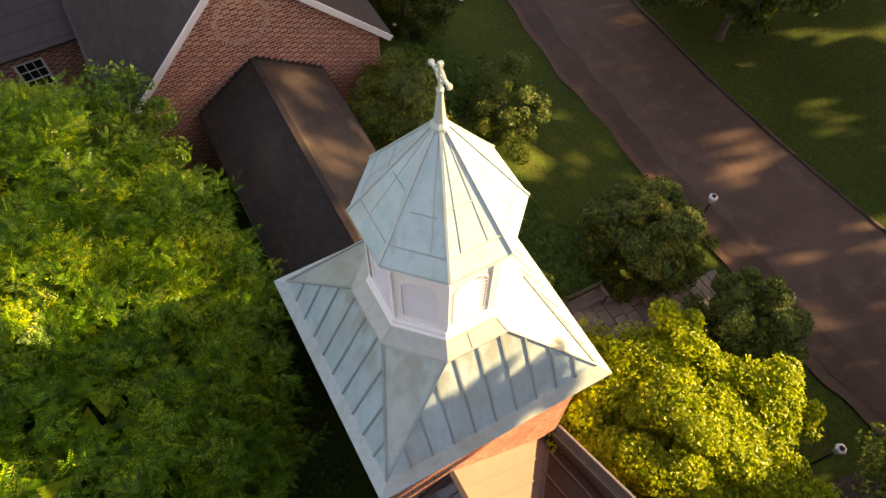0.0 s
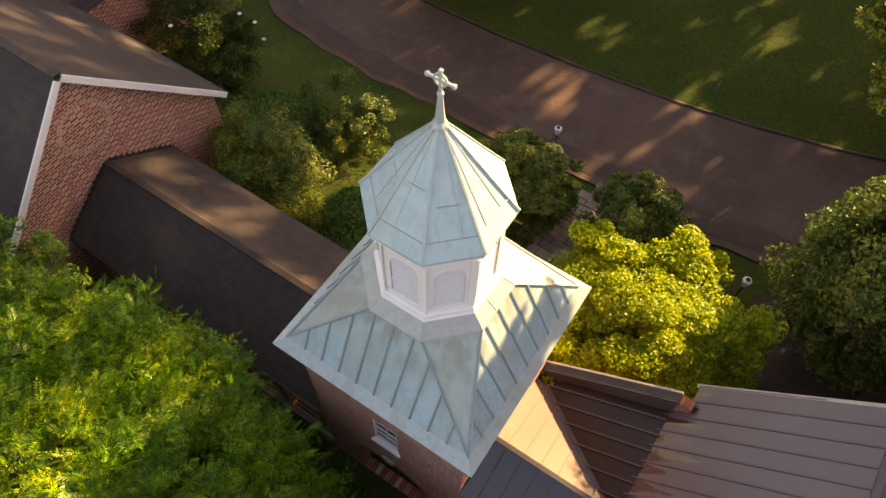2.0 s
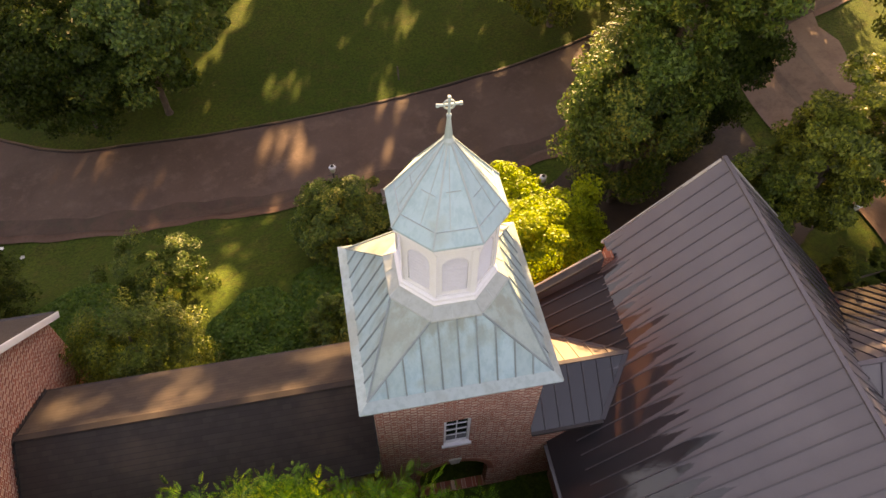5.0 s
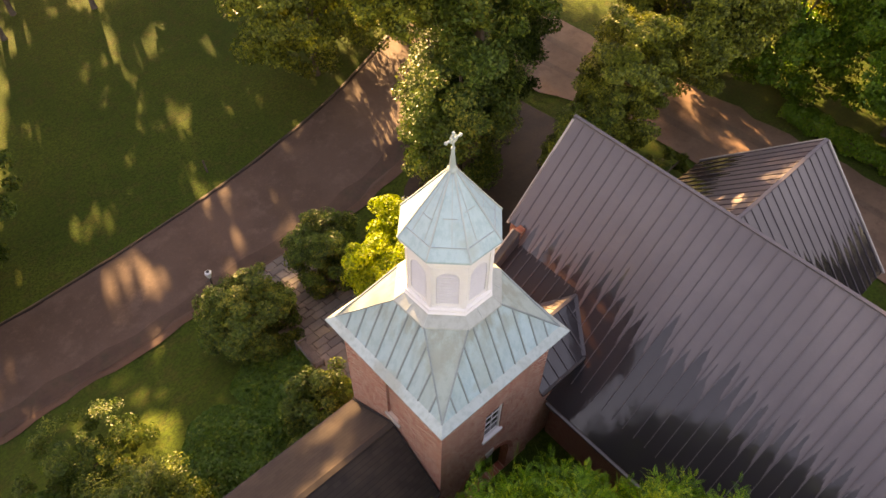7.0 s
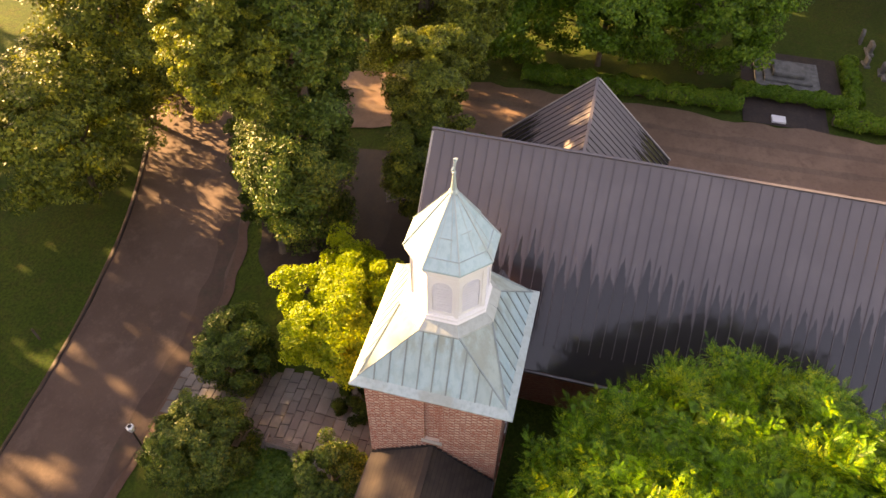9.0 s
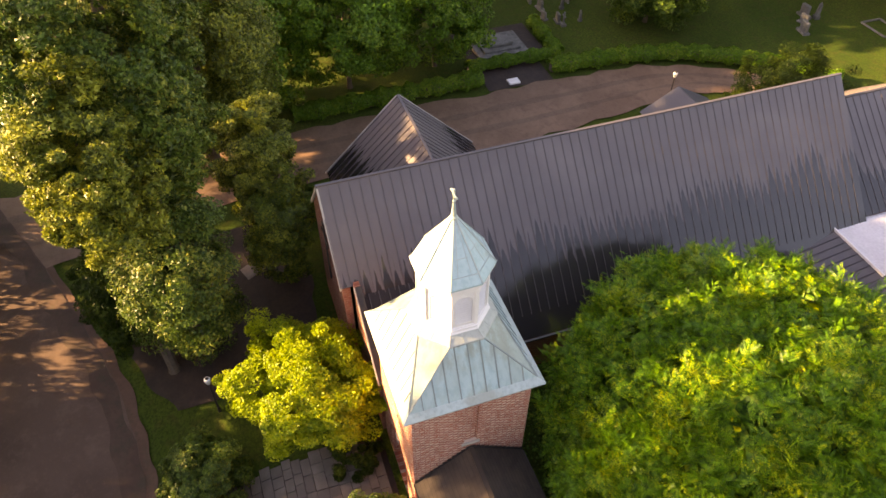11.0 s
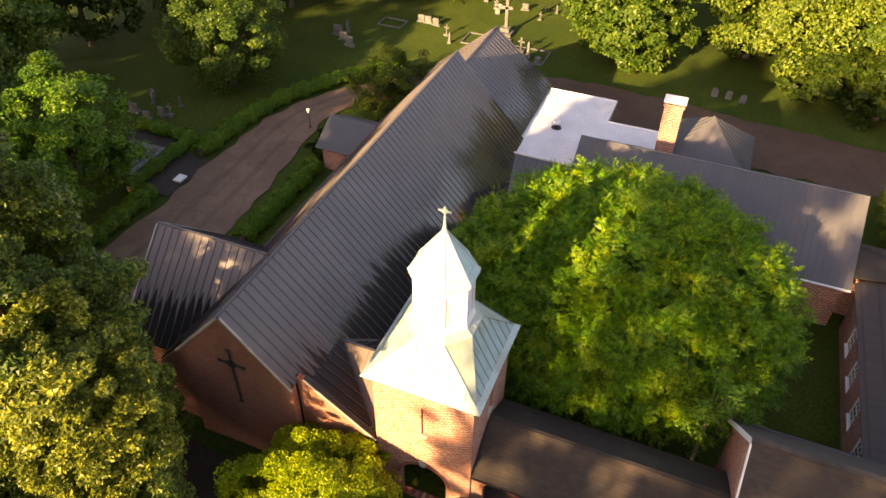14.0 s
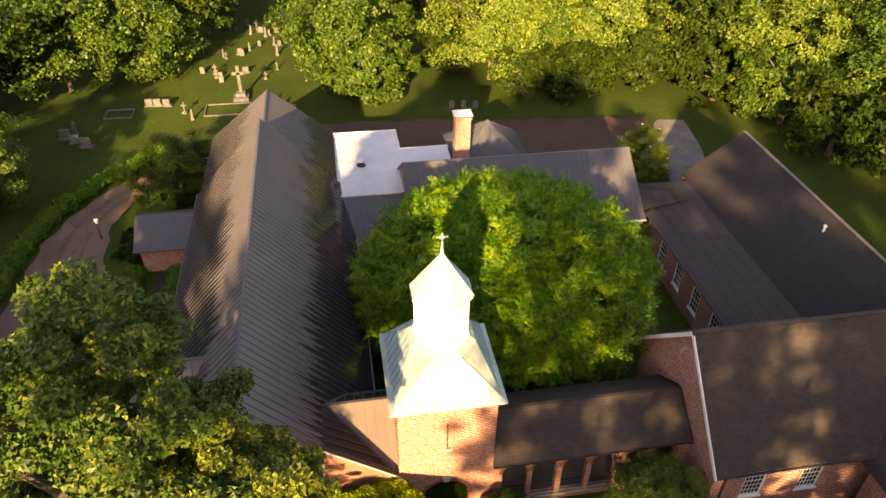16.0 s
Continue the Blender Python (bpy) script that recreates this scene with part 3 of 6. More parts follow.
def feather_cloud(rs, centre, radii, twigs, sprays, length, pairs, under=-0.3, depth=0.11, lumpy=0.03, bough=7):
    """A crown of arching twigs, each set with feathery leaves: rows of small leaflets along a thin stalk."""
    c, r = np.array(centre, float), np.array(radii, float)
    boughs = unit(rs.normal(size=(int(twigs / bough) * 4, 3)))
    boughs = boughs[boughs[:, 2] > under][:int(twigs / bough)]
    k = np.repeat(np.arange(len(boughs)), bough)
    away = rs.normal(size=(len(k), 3)) * 0.030
    d = unit(boughs[k] + away)
    sink = (rs.uniform(0, 1, len(boughs)) ** 1.4)[k] * depth + 22.0 * np.sum(away ** 2, 1)
    ph = rs.uniform(0, 6.28, 6)
    lump = 1 + lumpy * (np.sin(d[:, 0] * 6 + ph[0]) * np.sin(d[:, 1] * 6 + ph[1]) + 0.7 * np.sin(d[:, 2] * 9 + ph[2]) * np.sin(d[:, 0] * 13 + ph[3]) + 0.6 * np.sin(d[:, 1] * 17 + ph[4]) * np.sin(d[:, 0] * 15 + ph[5]))
    base = c + d * r * (lump - sink - 0.02 * rs.uniform(0, 1, len(d)))[:, None]
    axis = d * 0.6 + away * 14.0 + rs.normal(size=d.shape) * 0.35
    axis[:, 2] += 0.25
    axis = unit(axis)
    up = d * 0.5 + rs.normal(size=d.shape) * 0.3
    up[:, 2] += 0.8
    up = unit(up - axis * np.sum(up * axis, 1)[:, None])
    wide = np.cross(up, axis)
    tl = length * 1.7 * rs.uniform(0.6, 1.35, len(d))
    out = []
    for i in range(sprays):
        f = (i + 0.5) / sprays
        sg = 1 if i % 2 else -1
        tip = i == sprays - 1
        root = base + axis * (tl * f)[:, None] - up * (tl * 0.16 * f * f)[:, None]
        t = axis * (1.0 if tip else 0.62) + wide * (0.0 if tip else sg * 0.8) + rs.normal(size=d.shape) * 0.22
        t = unit(t)
        n = unit(up + rs.normal(size=d.shape) * 0.3)
        n = unit(n - t * np.sum(t * n, 1)[:, None])
        s = np.cross(n, t)
        L = length * rs.uniform(0.65, 1.2, len(d)) * (1.0 - 0.35 * f)
        for j in range(pairs + 1):
            g = (j + 0.4) / (pairs + 0.4)
            p = root + t * (L * g)[:, None] - n * (L * 0.2 * g * g)[:, None]
            ll = (L * 0.36 * (1.0 - 0.5 * abs(g - 0.35)))[:, None]
            for sd in ((-1, 1) if j < pairs else (0,)):
                w = t * (0.55 if sd else 1.0) + s * sd * 0.85
                v = t * 0.85 - s * sd * 0.5 if sd else s
                out.append(np.stack([p - v * ll * 0.16, p + w * ll - n * ll * 0.12, p + v * ll * 0.24 + w * ll * 0.3], 1))
    core, _ = leaf_cloud(rs, centre, r * 0.80, 420, 26, 0.9, lumpy=0.05, inner=0.1, slim=0.7, under=under, clump_r=0.12)
    return np.concatenate([*out, core]), base


def blades(name, v, mat, parent=None):
    """Leaves of three or four corners each as one mesh."""
    n, k = v.shape[:2]
    me = bpy.data.meshes.new(name)
    me.vertices.add(n * k)
    me.vertices.foreach_set("co", np.ascontiguousarray(v, np.float32).ravel())
    me.loops.add(n * k)
    me.loops.foreach_set("vertex_index", np.arange(n * k, dtype=np.int32))
    me.polygons.add(n)
    me.polygons.foreach_set("loop_start", np.arange(0, n * k, k, dtype=np.int32))
    me.update(calc_edges=True)
    return obj(name, me, mat, parent)


def tree(name, label, at, centre, radii, mat, seed, clumps=130, leaves=140, size=0.4, bark=None, trunk=0.35, category="tree", group="", cloud=None, **kw):
    rs = np.random.RandomState(seed)
    gz = terrain(at[0], at[1]) - 0.12
    t = thing(name, label, category, (at[0], at[1], gz), group)
    v, cc = (cloud or leaf_cloud)(rs, centre, radii, clumps, leaves, size, **kw)
    fork = Vector((at[0], at[1], gz + max(0.8, (centre[2] - radii[2] * 0.55 - gz))))
    mid = Vector(centre) + Vector((0, 0, radii[2] * 0.35))
    bm = tube([(at[0], at[1], gz - 0.1), (at[0] + trunk * 0.2, at[1], gz + 0.5), fork, fork.lerp(mid, 0.6), mid], [trunk * 1.45, trunk * 1.05, trunk * 0.85, trunk * 0.5, trunk * 0.12], 9)
    part("trunk", bm, bark or BARK, t)
    pick = rs.permutation(len(cc))[:7]
    for i in pick:
        e = Vector(cc[i])
        m = fork.lerp(e, 0.5) + Vector((0, 0, radii[2] * 0.15))
        part("limb", tube([fork, m, fork.lerp(e, 0.95)], [trunk * 0.5, trunk * 0.3, trunk * 0.07], 6), bark or BARK, t)
    blades("crown", v, mat, t)
    return t


def shrub(name, label, at, radii, top, mat, seed, clumps=60, leaves=330, size=0.13, flowers=0, category="shrub", **kw):
    rs = np.random.RandomState(seed)
    gz = terrain(at[0], at[1]) - 0.1
    t = thing(name, label, category, (at[0], at[1], gz))
    rz = (top - gz) * 0.56
    centre = (at[0], at[1], top - rz)
    v, cc = leaf_cloud(rs, centre, (radii[0], radii[1], rz), clumps, leaves, size, under=-0.75, **kw)
    v[:, :, 2] = np.maximum(v[:, :, 2], gz + 0.05)
    for i in range(3):
        e = Vector(cc[i * 7 % len(cc)])
        part("stem", tube([(at[0] + 0.1 * i, at[1], gz - 0.05), (at[0] + 0.1 * i, at[1] + 0.1, (gz + top) / 2.4), e], [0.09, 0.06, 0.015], 6), BARK, t)
    blades("foliage", v, mat, t)
    if flowers:
        idx = rs.permutation(len(cc))
        used = 0
        for i in idx:
            d = Vector(cc[i]) - Vector(centre)
            if d.z < -0.2 * rz:
                continue
            p = Vector(centre) + d * 1.12
            b = bmesh.new()
            for a in range(6):
                q = Vector((math.cos(a * 1.047), math.sin(a * 1.047), 0.35))
                s = Vector((-q.y, q.x, 0))
                vs = [b.verts.new(p + w) for w in (Vector((0, 0, 0)), q * 0.07 + s * 0.05, q * 0.13, q * 0.07 - s * 0.05)]
                b.faces.new(vs)
            part("blossom", b, BLOSSOM, t)
            used += 1
            if used >= flowers:
                break
    return t


def hedge(name, label, pts, width, height, mat, seed, size=0.17, dens=900, at_z=0.0):
    """A clipped hedge: a leafy run along a line, with a dark woody core."""
    rs = np.random.RandomState(seed)
    p0 = pts[0]
    t = thing(name, label, "hedge", (p0[0], p0[1], at_z))
    vs = []
    core = bmesh.new()
    for a, b in zip(pts, pts[1:]):
        a, b = Vector((*a, at_z)), Vector((*b, at_z))
        L = (b - a).length
        n = int(L * dens)
        s = (b - a).normalized()
        w = Vector((-s.y, s.x, 0))
        u = rs.uniform(0, L, n)
        ang = rs.uniform(-0.3, math.pi + 0.3, n)
        lump = 1 + 0.16 * np.sin(u * 2.3 + seed) + 0.12 * np.sin(u * 5.1 + 2 * seed + ang)
        rr = rs.uniform(0.75, 1.03, n) * lump
        px = np.array(a)[None] + np.outer(u, np.array(s)) + np.outer(np.cos(ang) * width / 2 * rr, np.array(w))
        px[:, 2] = at_z + np.clip(height * (0.42 + 0.58 * np.sin(ang) * rr), 0.04, None)
        nn = np.outer(np.cos(ang), np.array(w)) + rs.normal(size=(n, 3)) * 0.5
        nn[:, 2] += np.maximum(np.sin(ang), 0)
        nn /= np.linalg.norm(nn, axis=1)[:, None]
        tt = np.cross(nn, rs.normal(size=(n, 3)))
        tt /= np.linalg.norm(tt, axis=1)[:, None]
        ss = np.cross(nn, tt)
        Ls = size * rs.uniform(0.7, 1.3, n)[:, None]
        vs.append(np.stack([px - tt * Ls * 0.4 - ss * Ls * 0.32, px - tt * Ls * 0.4 + ss * Ls * 0.32, px + tt * Ls * 0.6], 1))
        bar(a + s * 0.1 + Vector((0, 0, 0.0)), b - s * 0.1, width * 0.3, height * 0.55, bm=core)
    part("core", core, BARK, t)
    blades("foliage", np.concatenate(vs), mat, t)
    return t


# ---- ground, roads, paths ----
ground_sheet()
NEAR_EDGE = [(60, -40), (44, -30), (32, -22.4), (25, -18.4), (20.7, -17.0), (15, -16.15), (8.5, -15.9), (2, -15.7), (-4.4, -15.45), (-9, -16.0), (-13, -17.1), (-22, -20.6), (-34, -26), (-60, -36)]
FAR_EDGE = [(55, -47), (40, -37.5), (29.5, -29), (24, -25.4), (19, -23.1), (15.2, -22.7), (10.8, -22.4), (4.7, -22.4), (-1.5, -22.7), (-6.3, -23.3), (-11.4, -24.3), (-18, -26.5), (-37, -34), (-62, -44)]
ribbon("road", NEAR_EDGE, FAR_EDGE, ASPHALT, 0.05, "worn brown asphalt road with pale tyre tracks", "road", across=10, wobble=0.2)


def between(f):
    return [(a[0] + (b[0] - a[0]) * f, a[1] + (b[1] - a[1]) * f) for a, b in zip(NEAR_EDGE, FAR_EDGE)]


ribbon("road_dirt", between(0.01), between(0.17), VERGE, 0.065, "damp dark earth washed along the road edge", "road dirt", across=3, wobble=0.5)
ribbon("verge", between(-0.07), between(0.06), VERGE_RED, 0.03, "bare reddish earth along the road edge", "verge", across=3, wobble=0.45)


def kerb_line():
    """A low worn lip of dark earth and stone where the far lawn meets the road."""
    a, b = curve_points(FAR_EDGE, 8), curve_points(between(0.97), 8)
    verts, faces = [], []
    for p, q in zip(a, b):
        e = 0.06 * noise.noise((p.x * 0.8, p.y * 0.8, 1.0))
        out = (p - q).normalized()
        z = terrain(p.x, p.y)
        for o, h in ((-0.02 + e, 0.02), (0.0 + e, 0.10 + e * 0.5), (0.10 + e, 0.11 + e * 0.5), (0.34, -0.03)):
            verts.append((p.x + out.x * o, p.y + out.y * o, z + h))
    for i in range(len(a) - 1):
        for j in range(3):
            faces.append((i * 4 + j, i * 4 + j + 1, i * 4 + j + 5, i * 4 + j + 4))
    me = bpy.data.meshes.new("kerb")
    me.from_pydata(verts, [], faces)
    bm = bmesh.new()
    bm.from_mesh(me)
    bmesh.ops.recalc_face_normals(bm, faces=bm.faces[:])
    if sum(f.normal.z for f in bm.faces) < 0:
        bmesh.ops.reverse_faces(bm, faces=bm.faces[:])
    bm.to_mesh(me)
    bm.free()
    tagged(obj("kerb", me, SOIL), "low dark earth kerb between road and lawn", "kerb", kind="structure")


kerb_line()
ribbon("drive", [(-30, -30), (-30, -18), (-30.4, -8), (-30.8, 2), (-30.8, 12), (-30.8, 20), (-30, 30), (-26, 37.6), (-19, 43.5), (-8, 48)],
       [(-21, -27), (-22.5, -17), (-23.8, -8), (-24, 2), (-23.6, 12), (-24, 20), (-25, 31), (-22, 36), (-15, 40), (-6, 43)],
       DRIVE, 0.04, "tan gravel drive rutted by tyres", "drive", wobble=0.7)
for f0 in (0.30, 0.62):
    side_w = [(-30, -30), (-30, -18), (-30.4, -8), (-30.8, 2), (-30.8, 12), (-30.8, 20), (-30, 30), (-26, 37.6), (-19, 43.5), (-8, 48)]
    side_e = [(-21, -27), (-22.5, -17), (-23.8, -8), (-24, 2), (-23.6, 12), (-24, 20), (-25, 31), (-22, 36), (-15, 40), (-6, 43)]
    rut = lambda f: [(a[0] + (b[0] - a[0]) * f, a[1] + (b[1] - a[1]) * f) for a, b in zip(side_w, side_e)]
    ribbon("tyre_track", rut(f0), rut(f0 + 0.09), RUT, 0.05, "darker wheel rut worn into the gravel drive", "tyre track", across=2, wobble=0.35)
ribbon("car_park", [(-8, 48.3), (0, 48.8), (13, 47.2), (22, 46.3), (32, 45.6)], [(-8, 40), (0, 39), (13, 38.5), (22, 38), (30, 38)],
       LOT, 0.03, "dark reddish earth car park behind the church", "car park", wobble=0.8)
ribbon("pavement", [(28.5, 30.6), (30, 36), (31.8, 42.8), (33, 44.5)], [(33, 30), (34, 34), (35, 37.5), (36, 44)], CONCRETE, 0.06, "cracked pale concrete strip beside the lawn", "pavement", across=4)

# flagged path from the tower to the road
path_bed = ribbon("path", [(-2.4, -3.0), (-2.4, -6), (-2.35, -9.4), (-2.3, -13), (-2.3, -15.6)], [(2.4, -3.0), (2.2, -6), (1.6, -9), (0.6, -13), (0.0, -15.6)], SOIL, 0.02, "flagged stone path leading to the tower arch", "path", across=4)
rs = np.random.RandomState(5)
flag_meshes = []
for k in range(6):
    b = box(-0.5, 0.5, -0.5, 0.5, -0.04, 0.03, 0.02)
    for v in b.verts:
        v.co.x += rs.uniform(-0.03, 0.03)
        v.co.y += rs.uniform(-0.03, 0.03)
    me = bpy.data.meshes.new("flagstone")
    b.to_mesh(me)
    b.free()
    me.materials.append(PAVER)
    flag_meshes.append(me)
fy = -3.3
while fy > -15.5:
    h = rs.uniform(0.42, 0.62)
    f = (-3.0 - fy) / 12.3
    x0, x1 = -2.35, 2.35 - 0.9 * f - 1.4 * f * f
    fx = x0 - rs.uniform(0, 0.4)
    while fx < x1:
        w = rs.uniform(0.55, 1.05)
        o = place_piece("flagstone", flag_meshes[rs.randint(6)], path_bed, (fx + w / 2, fy - h / 2, terrain(fx + w / 2, fy - h / 2) + 0.03 + rs.uniform(-0.008, 0.008)))
        o.scale = (w - 0.03, h - 0.03, 1)
        o.rotation_euler = (math.atan2(terrain(fx, fy - h + 0.3) - terrain(fx, fy - 0.3), -h) * 0 + math.atan((terrain(fx, fy) - terrain(fx, fy - h)) / h), 0, rs.uniform(-0.02, 0.02))
        fx += w
    fy -= h
ribbon("footpath", [(-16.9, -6), (-16.4, -7), (-15.9, -8)], [(-18.0, -6.4), (-17.5, -7.4), (-17.0, -8.4)], CONCRETE, 0.03, "grey concrete footpath by the gable end", "footpath", across=3)
# dark strip over the lawn: the oaks' ground shade put into colour
ribbon("oak_shade_strip", [(-21, -7.0), (-14, -4.2), (-7.2, -6.2)], [(-21, -17.4), (-14, -15.9), (-8.4, -13.6)], SOIL, 0.02, "dark ground strip under the oaks, their shade put into its colour", "mulch bed", across=8, wobble=0.8)
ribbon("flower_bed", [(-20, 11.2), (-20, 17), (-20, 23)], [(-17, 11.2), (-17, 17), (-17, 23)], SOIL, 0.02, "dark mulch bed between clipped hedges", "flower bed", across=3)
ribbon("planting_bed", [(-34.5, 14.6), (-34.5, 18), (-34.5, 20.6)], [(-30.9, 14.6), (-30.9, 18), (-30.9, 20.6)], SOIL, 0.03, "brown mulch bed beside the drive", "flower bed", across=3)
ribbon("tomb_bed", [(-41, 14.6), (-41, 18), (-41, 22)], [(-34.6, 14.6), (-34.6, 18), (-34.6, 22)], SOIL, 0.035, "dark mulch surrounding a stone tomb", "flower bed", across=3)

# ---- bell tower ----
H, EZ = 2.6, 9.6
tower = thing("bell_tower", "square red-brick bell tower with pale copper roof and white octagonal cupola", "tower")
th = 0.4
faces = {
    "S": lambda u, v, d: (u, -H + d, v),
    "N": lambda u, v, d: (-u, H - d, v),
    "E": lambda u, v, d: (H - d, u, v),
    "W": lambda u, v, d: (-H + d, -u, v),
}
full = rect(-H, H, -0.1, EZ - 0.02)
inner = rect(-H + th, H - th, -0.1, EZ - 0.02)
part("wall", panel(faces["S"], full, [arch(0, 1.3, 0.02, 1.95), rect(-0.05, 0.05, 6.05, 8.1)], th), BRICK, tower)
part("wall", panel(faces["N"], full, [arch(0, 1.3, 0.02, 1.95), rect(-0.45, 0.45, 5.1, 7.1)], th), BRICK, tower)
part("wall", panel(faces["E"], inner, [rect(-0.3, 0.3, 6.1, 8.75)], th), BRICK, tower)
part("wall", panel(faces["W"], inner, [], th), BRICK, tower)
part("niche_back", box(H - 0.2, H - 0.12, -0.35, 0.35, 6.05, 8.8), BRICK, tower, "recessed brick panel")
part("slit_back", box(-0.2, 0.2, -H + 0.3, -H + 0.34, 6.0, 8.2), IRON, tower, "dark slit window")
part("sill", box(H - 0.1, H + 0.08, -0.42, 0.42, 5.92, 6.08, 0.02), STONE, tower)
part("sill", box(-0.28, 0.28, -H - 0.07, -H + 0.1, 5.86, 6.04, 0.02), STONE, tower)


def wedge(y0, y1, z0):
    b = bmesh.new()
    pts = [(-0.14, z0), (0.14, z0), (0.24, z0 + 0.42), (-0.24, z0 + 0.42)]
    f = [b.verts.new((u, y0, v)) for u, v in pts]
    k = [b.verts.new((u, y1, v)) for u, v in pts]
    b.faces.new(f)
    b.faces.new(k[::-1])
    for i in range(4):
        b.faces.new((f[i], k[i], k[(i + 1) % 4], f[(i + 1) % 4]))
    bmesh.ops.recalc_face_normals(b, faces=b.faces[:])
    return b


part("keystone", wedge(-H - 0.06, -H + 0.2, 3.22), STONE, tower)
part("keystone", wedge(H + 0.06, H - 0.2, 3.22), STONE, tower)


def arch_ring(parent, place, cu, half, spring, n, mat, depth=0.2, proud=0.025, ang0=0.0, ang1=math.pi):
    """Rubbed-brick voussoirs round an arch, each a piece."""
    for i in range(n):
        a0, a1 = ang0 + (ang1 - ang0) * (i + 0.06) / n, ang0 + (ang1 - ang0) * (i + 0.94) / n
        b = bmesh.new()
        pts = [(cu + r * math.cos(a), spring + r * math.sin(a)) for r, a in ((half, a0), (half + depth, a0), (half + depth, a1), (half, a1))]
        f = [b.verts.new(place(u, v, -proud)) for u, v in pts]
        k = [b.verts.new(place(u, v, 0.1)) for u, v in pts]
        b.faces.new(f)
        b.faces.new(k)
        for j in range(4):
            b.faces.new((f[j], k[j], k[(j + 1) % 4], f[(j + 1) % 4]))
        bmesh.ops.recalc_face_normals(b, faces=b.faces[:])
        part("voussoir", b, mat, parent)


PLAIN_BRICK = plain("rubbed_brick", (0.36, 0.13, 0.075), (0.27, 0.085, 0.05), 0.85, 2, 30, relief=0.4)
arch_ring(tower, faces["N"], 0, 1.32, 1.95, 40, PLAIN_BRICK)
arch_ring(tower, faces["S"], 0, 1.32, 1.95, 40, PLAIN_BRICK)


def sash(parent, place, u0, u1, v0, v1, cols, rows, depth=0.1, name="window"):
    """A white sash window with its frame, sill, glazing bars and panes."""
    b = panel(lambda u, v, d: place(u, v, d + depth - 0.06), rect(u0, u1, v0, v1), [rect(u0 + 0.09, u1 - 0.09, v0 + 0.12, v1 - 0.09)], 0.09)
    w = part(name, b, WHITE, parent, "white-painted timber sash window")
    iu0, iu1, iv0, iv1 = u0 + 0.09, u1 - 0.09, v0 + 0.12, v1 - 0.09
    for i in range(1, cols):
        u = iu0 + (iu1 - iu0) * i / cols
        part("glazing_bar", panel(lambda a, c, d: place(a, c, d + depth - 0.02), rect(u - 0.014, u + 0.014, iv0, iv1), [], 0.03), WHITE, w)
    for i in range(1, rows):
        v = iv0 + (iv1 - iv0) * i / rows
        t = 0.03 if i == rows // 2 else 0.014
        part("glazing_bar", panel(lambda a, c, d: place(a, c, d + depth - 0.024), rect(iu0, iu1, v - t, v + t), [], 0.034), WHITE, w)
    for i in range(cols):
        for j in range(rows):
            a0, a1 = iu0 + (iu1 - iu0) * i / cols, iu0 + (iu1 - iu0) * (i + 1) / cols
            c0, c1 = iv0 + (iv1 - iv0) * j / rows, iv0 + (iv1 - iv0) * (j + 1) / rows
            part("pane", panel(lambda a, c, d: place(a, c, d + depth), rect(a0, a1, c0, c1), [], 0.006), GLASS, w)
    part("sill", panel(lambda a, c, d: place(a, c, d - 0.08), rect(u0 - 0.06, u1 + 0.06, v0 - 0.1, v0 + 0.03), [], 0.2), WHITE, w)
    return w


sash(tower, faces["N"], -0.45, 0.45, 5.1, 7.1, 2, 4, depth=0.12)
part("ceiling_boards", box(-H + th, H - th, -H + th, H - th, 4.2, 4.3), IRON, tower, "dark underside of the belfry floor")
# eave and broached copper roof
E = 3.0
part("soffit", box(-E + 0.06, E - 0.06, -E + 0.06, E - 0.06, EZ - 0.14, EZ - 0.06, 0.02), WHITE, tower, "white boxed eave")
part("eave_edge", box(-E, E, -E, E, EZ - 0.06, EZ + 0.03, 0.02), PATINA_EDGE, tower, "copper drip edge")
RING_R, RING_Z = 1.80, 11.95
ap = RING_R * math.cos(math.pi / 8)
hs = RING_R * math.sin(math.pi / 8)
IN = 2.72
IZ = EZ + 0.03 + (E - IN) * 0.75


def turn4(p, k):
    x, y, z = p
    for _ in range(k):
        x, y = -y, x
    return (x, y, z)


seam_n = [-2.12, -1.59, -1.06, -0.53, 0.0, 0.53, 1.06, 1.59, 2.12]
for k in range(4):
    sl = part("roof_face", slab([turn4(p, k) for p in ((IN, -IN, IZ - 0.02), (IN, IN, IZ - 0.02), (ap, hs, RING_Z - 0.02), (ap, -hs, RING_Z - 0.02))], 0.05), PATINA, tower)
    cuts = [-IN, *seam_n, IN]
    for s0, s1 in zip(cuts, cuts[1:]):
        ring = []
        for s in (s0, s1):
            f = 0.0 if abs(s) <= hs else (abs(s) - hs) / (IN - hs)
            ring.append((ap + (IN - ap) * f, s, RING_Z + (IZ - RING_Z) * f))
        pts = [(IN, s0, IZ), (IN, s1, IZ)]
        top = [ring[1]] + [(ap, h2, RING_Z) for h2 in (hs, -hs) if s0 < h2 < s1] + [ring[0]]
        for q in top:
            if min((Vector(q) - Vector(w)).length for w in pts) > 0.01:
                pts.append(q)
        part("roof_panel", slab([turn4(q, k) for q in pts], 0.018), PATINA, sl)
    part("roof_corner", slab([turn4(p, k) for p in ((IN, IN, IZ), (hs, ap, RING_Z), (ap, hs, RING_Z))], 0.05), BROACH, tower, "triangular copper broach")
    part("eave_band", slab([turn4(p, k) for p in ((E, -E, EZ + 0.034), (E, E, EZ + 0.034), (IN, IN, IZ), (IN, -IN, IZ))], 0.05), PATINA_EDGE, tower, "worn copper eave band")
    nrm = Vector(turn4((RING_Z - IZ, 0, IN - ap), k)).normalized()
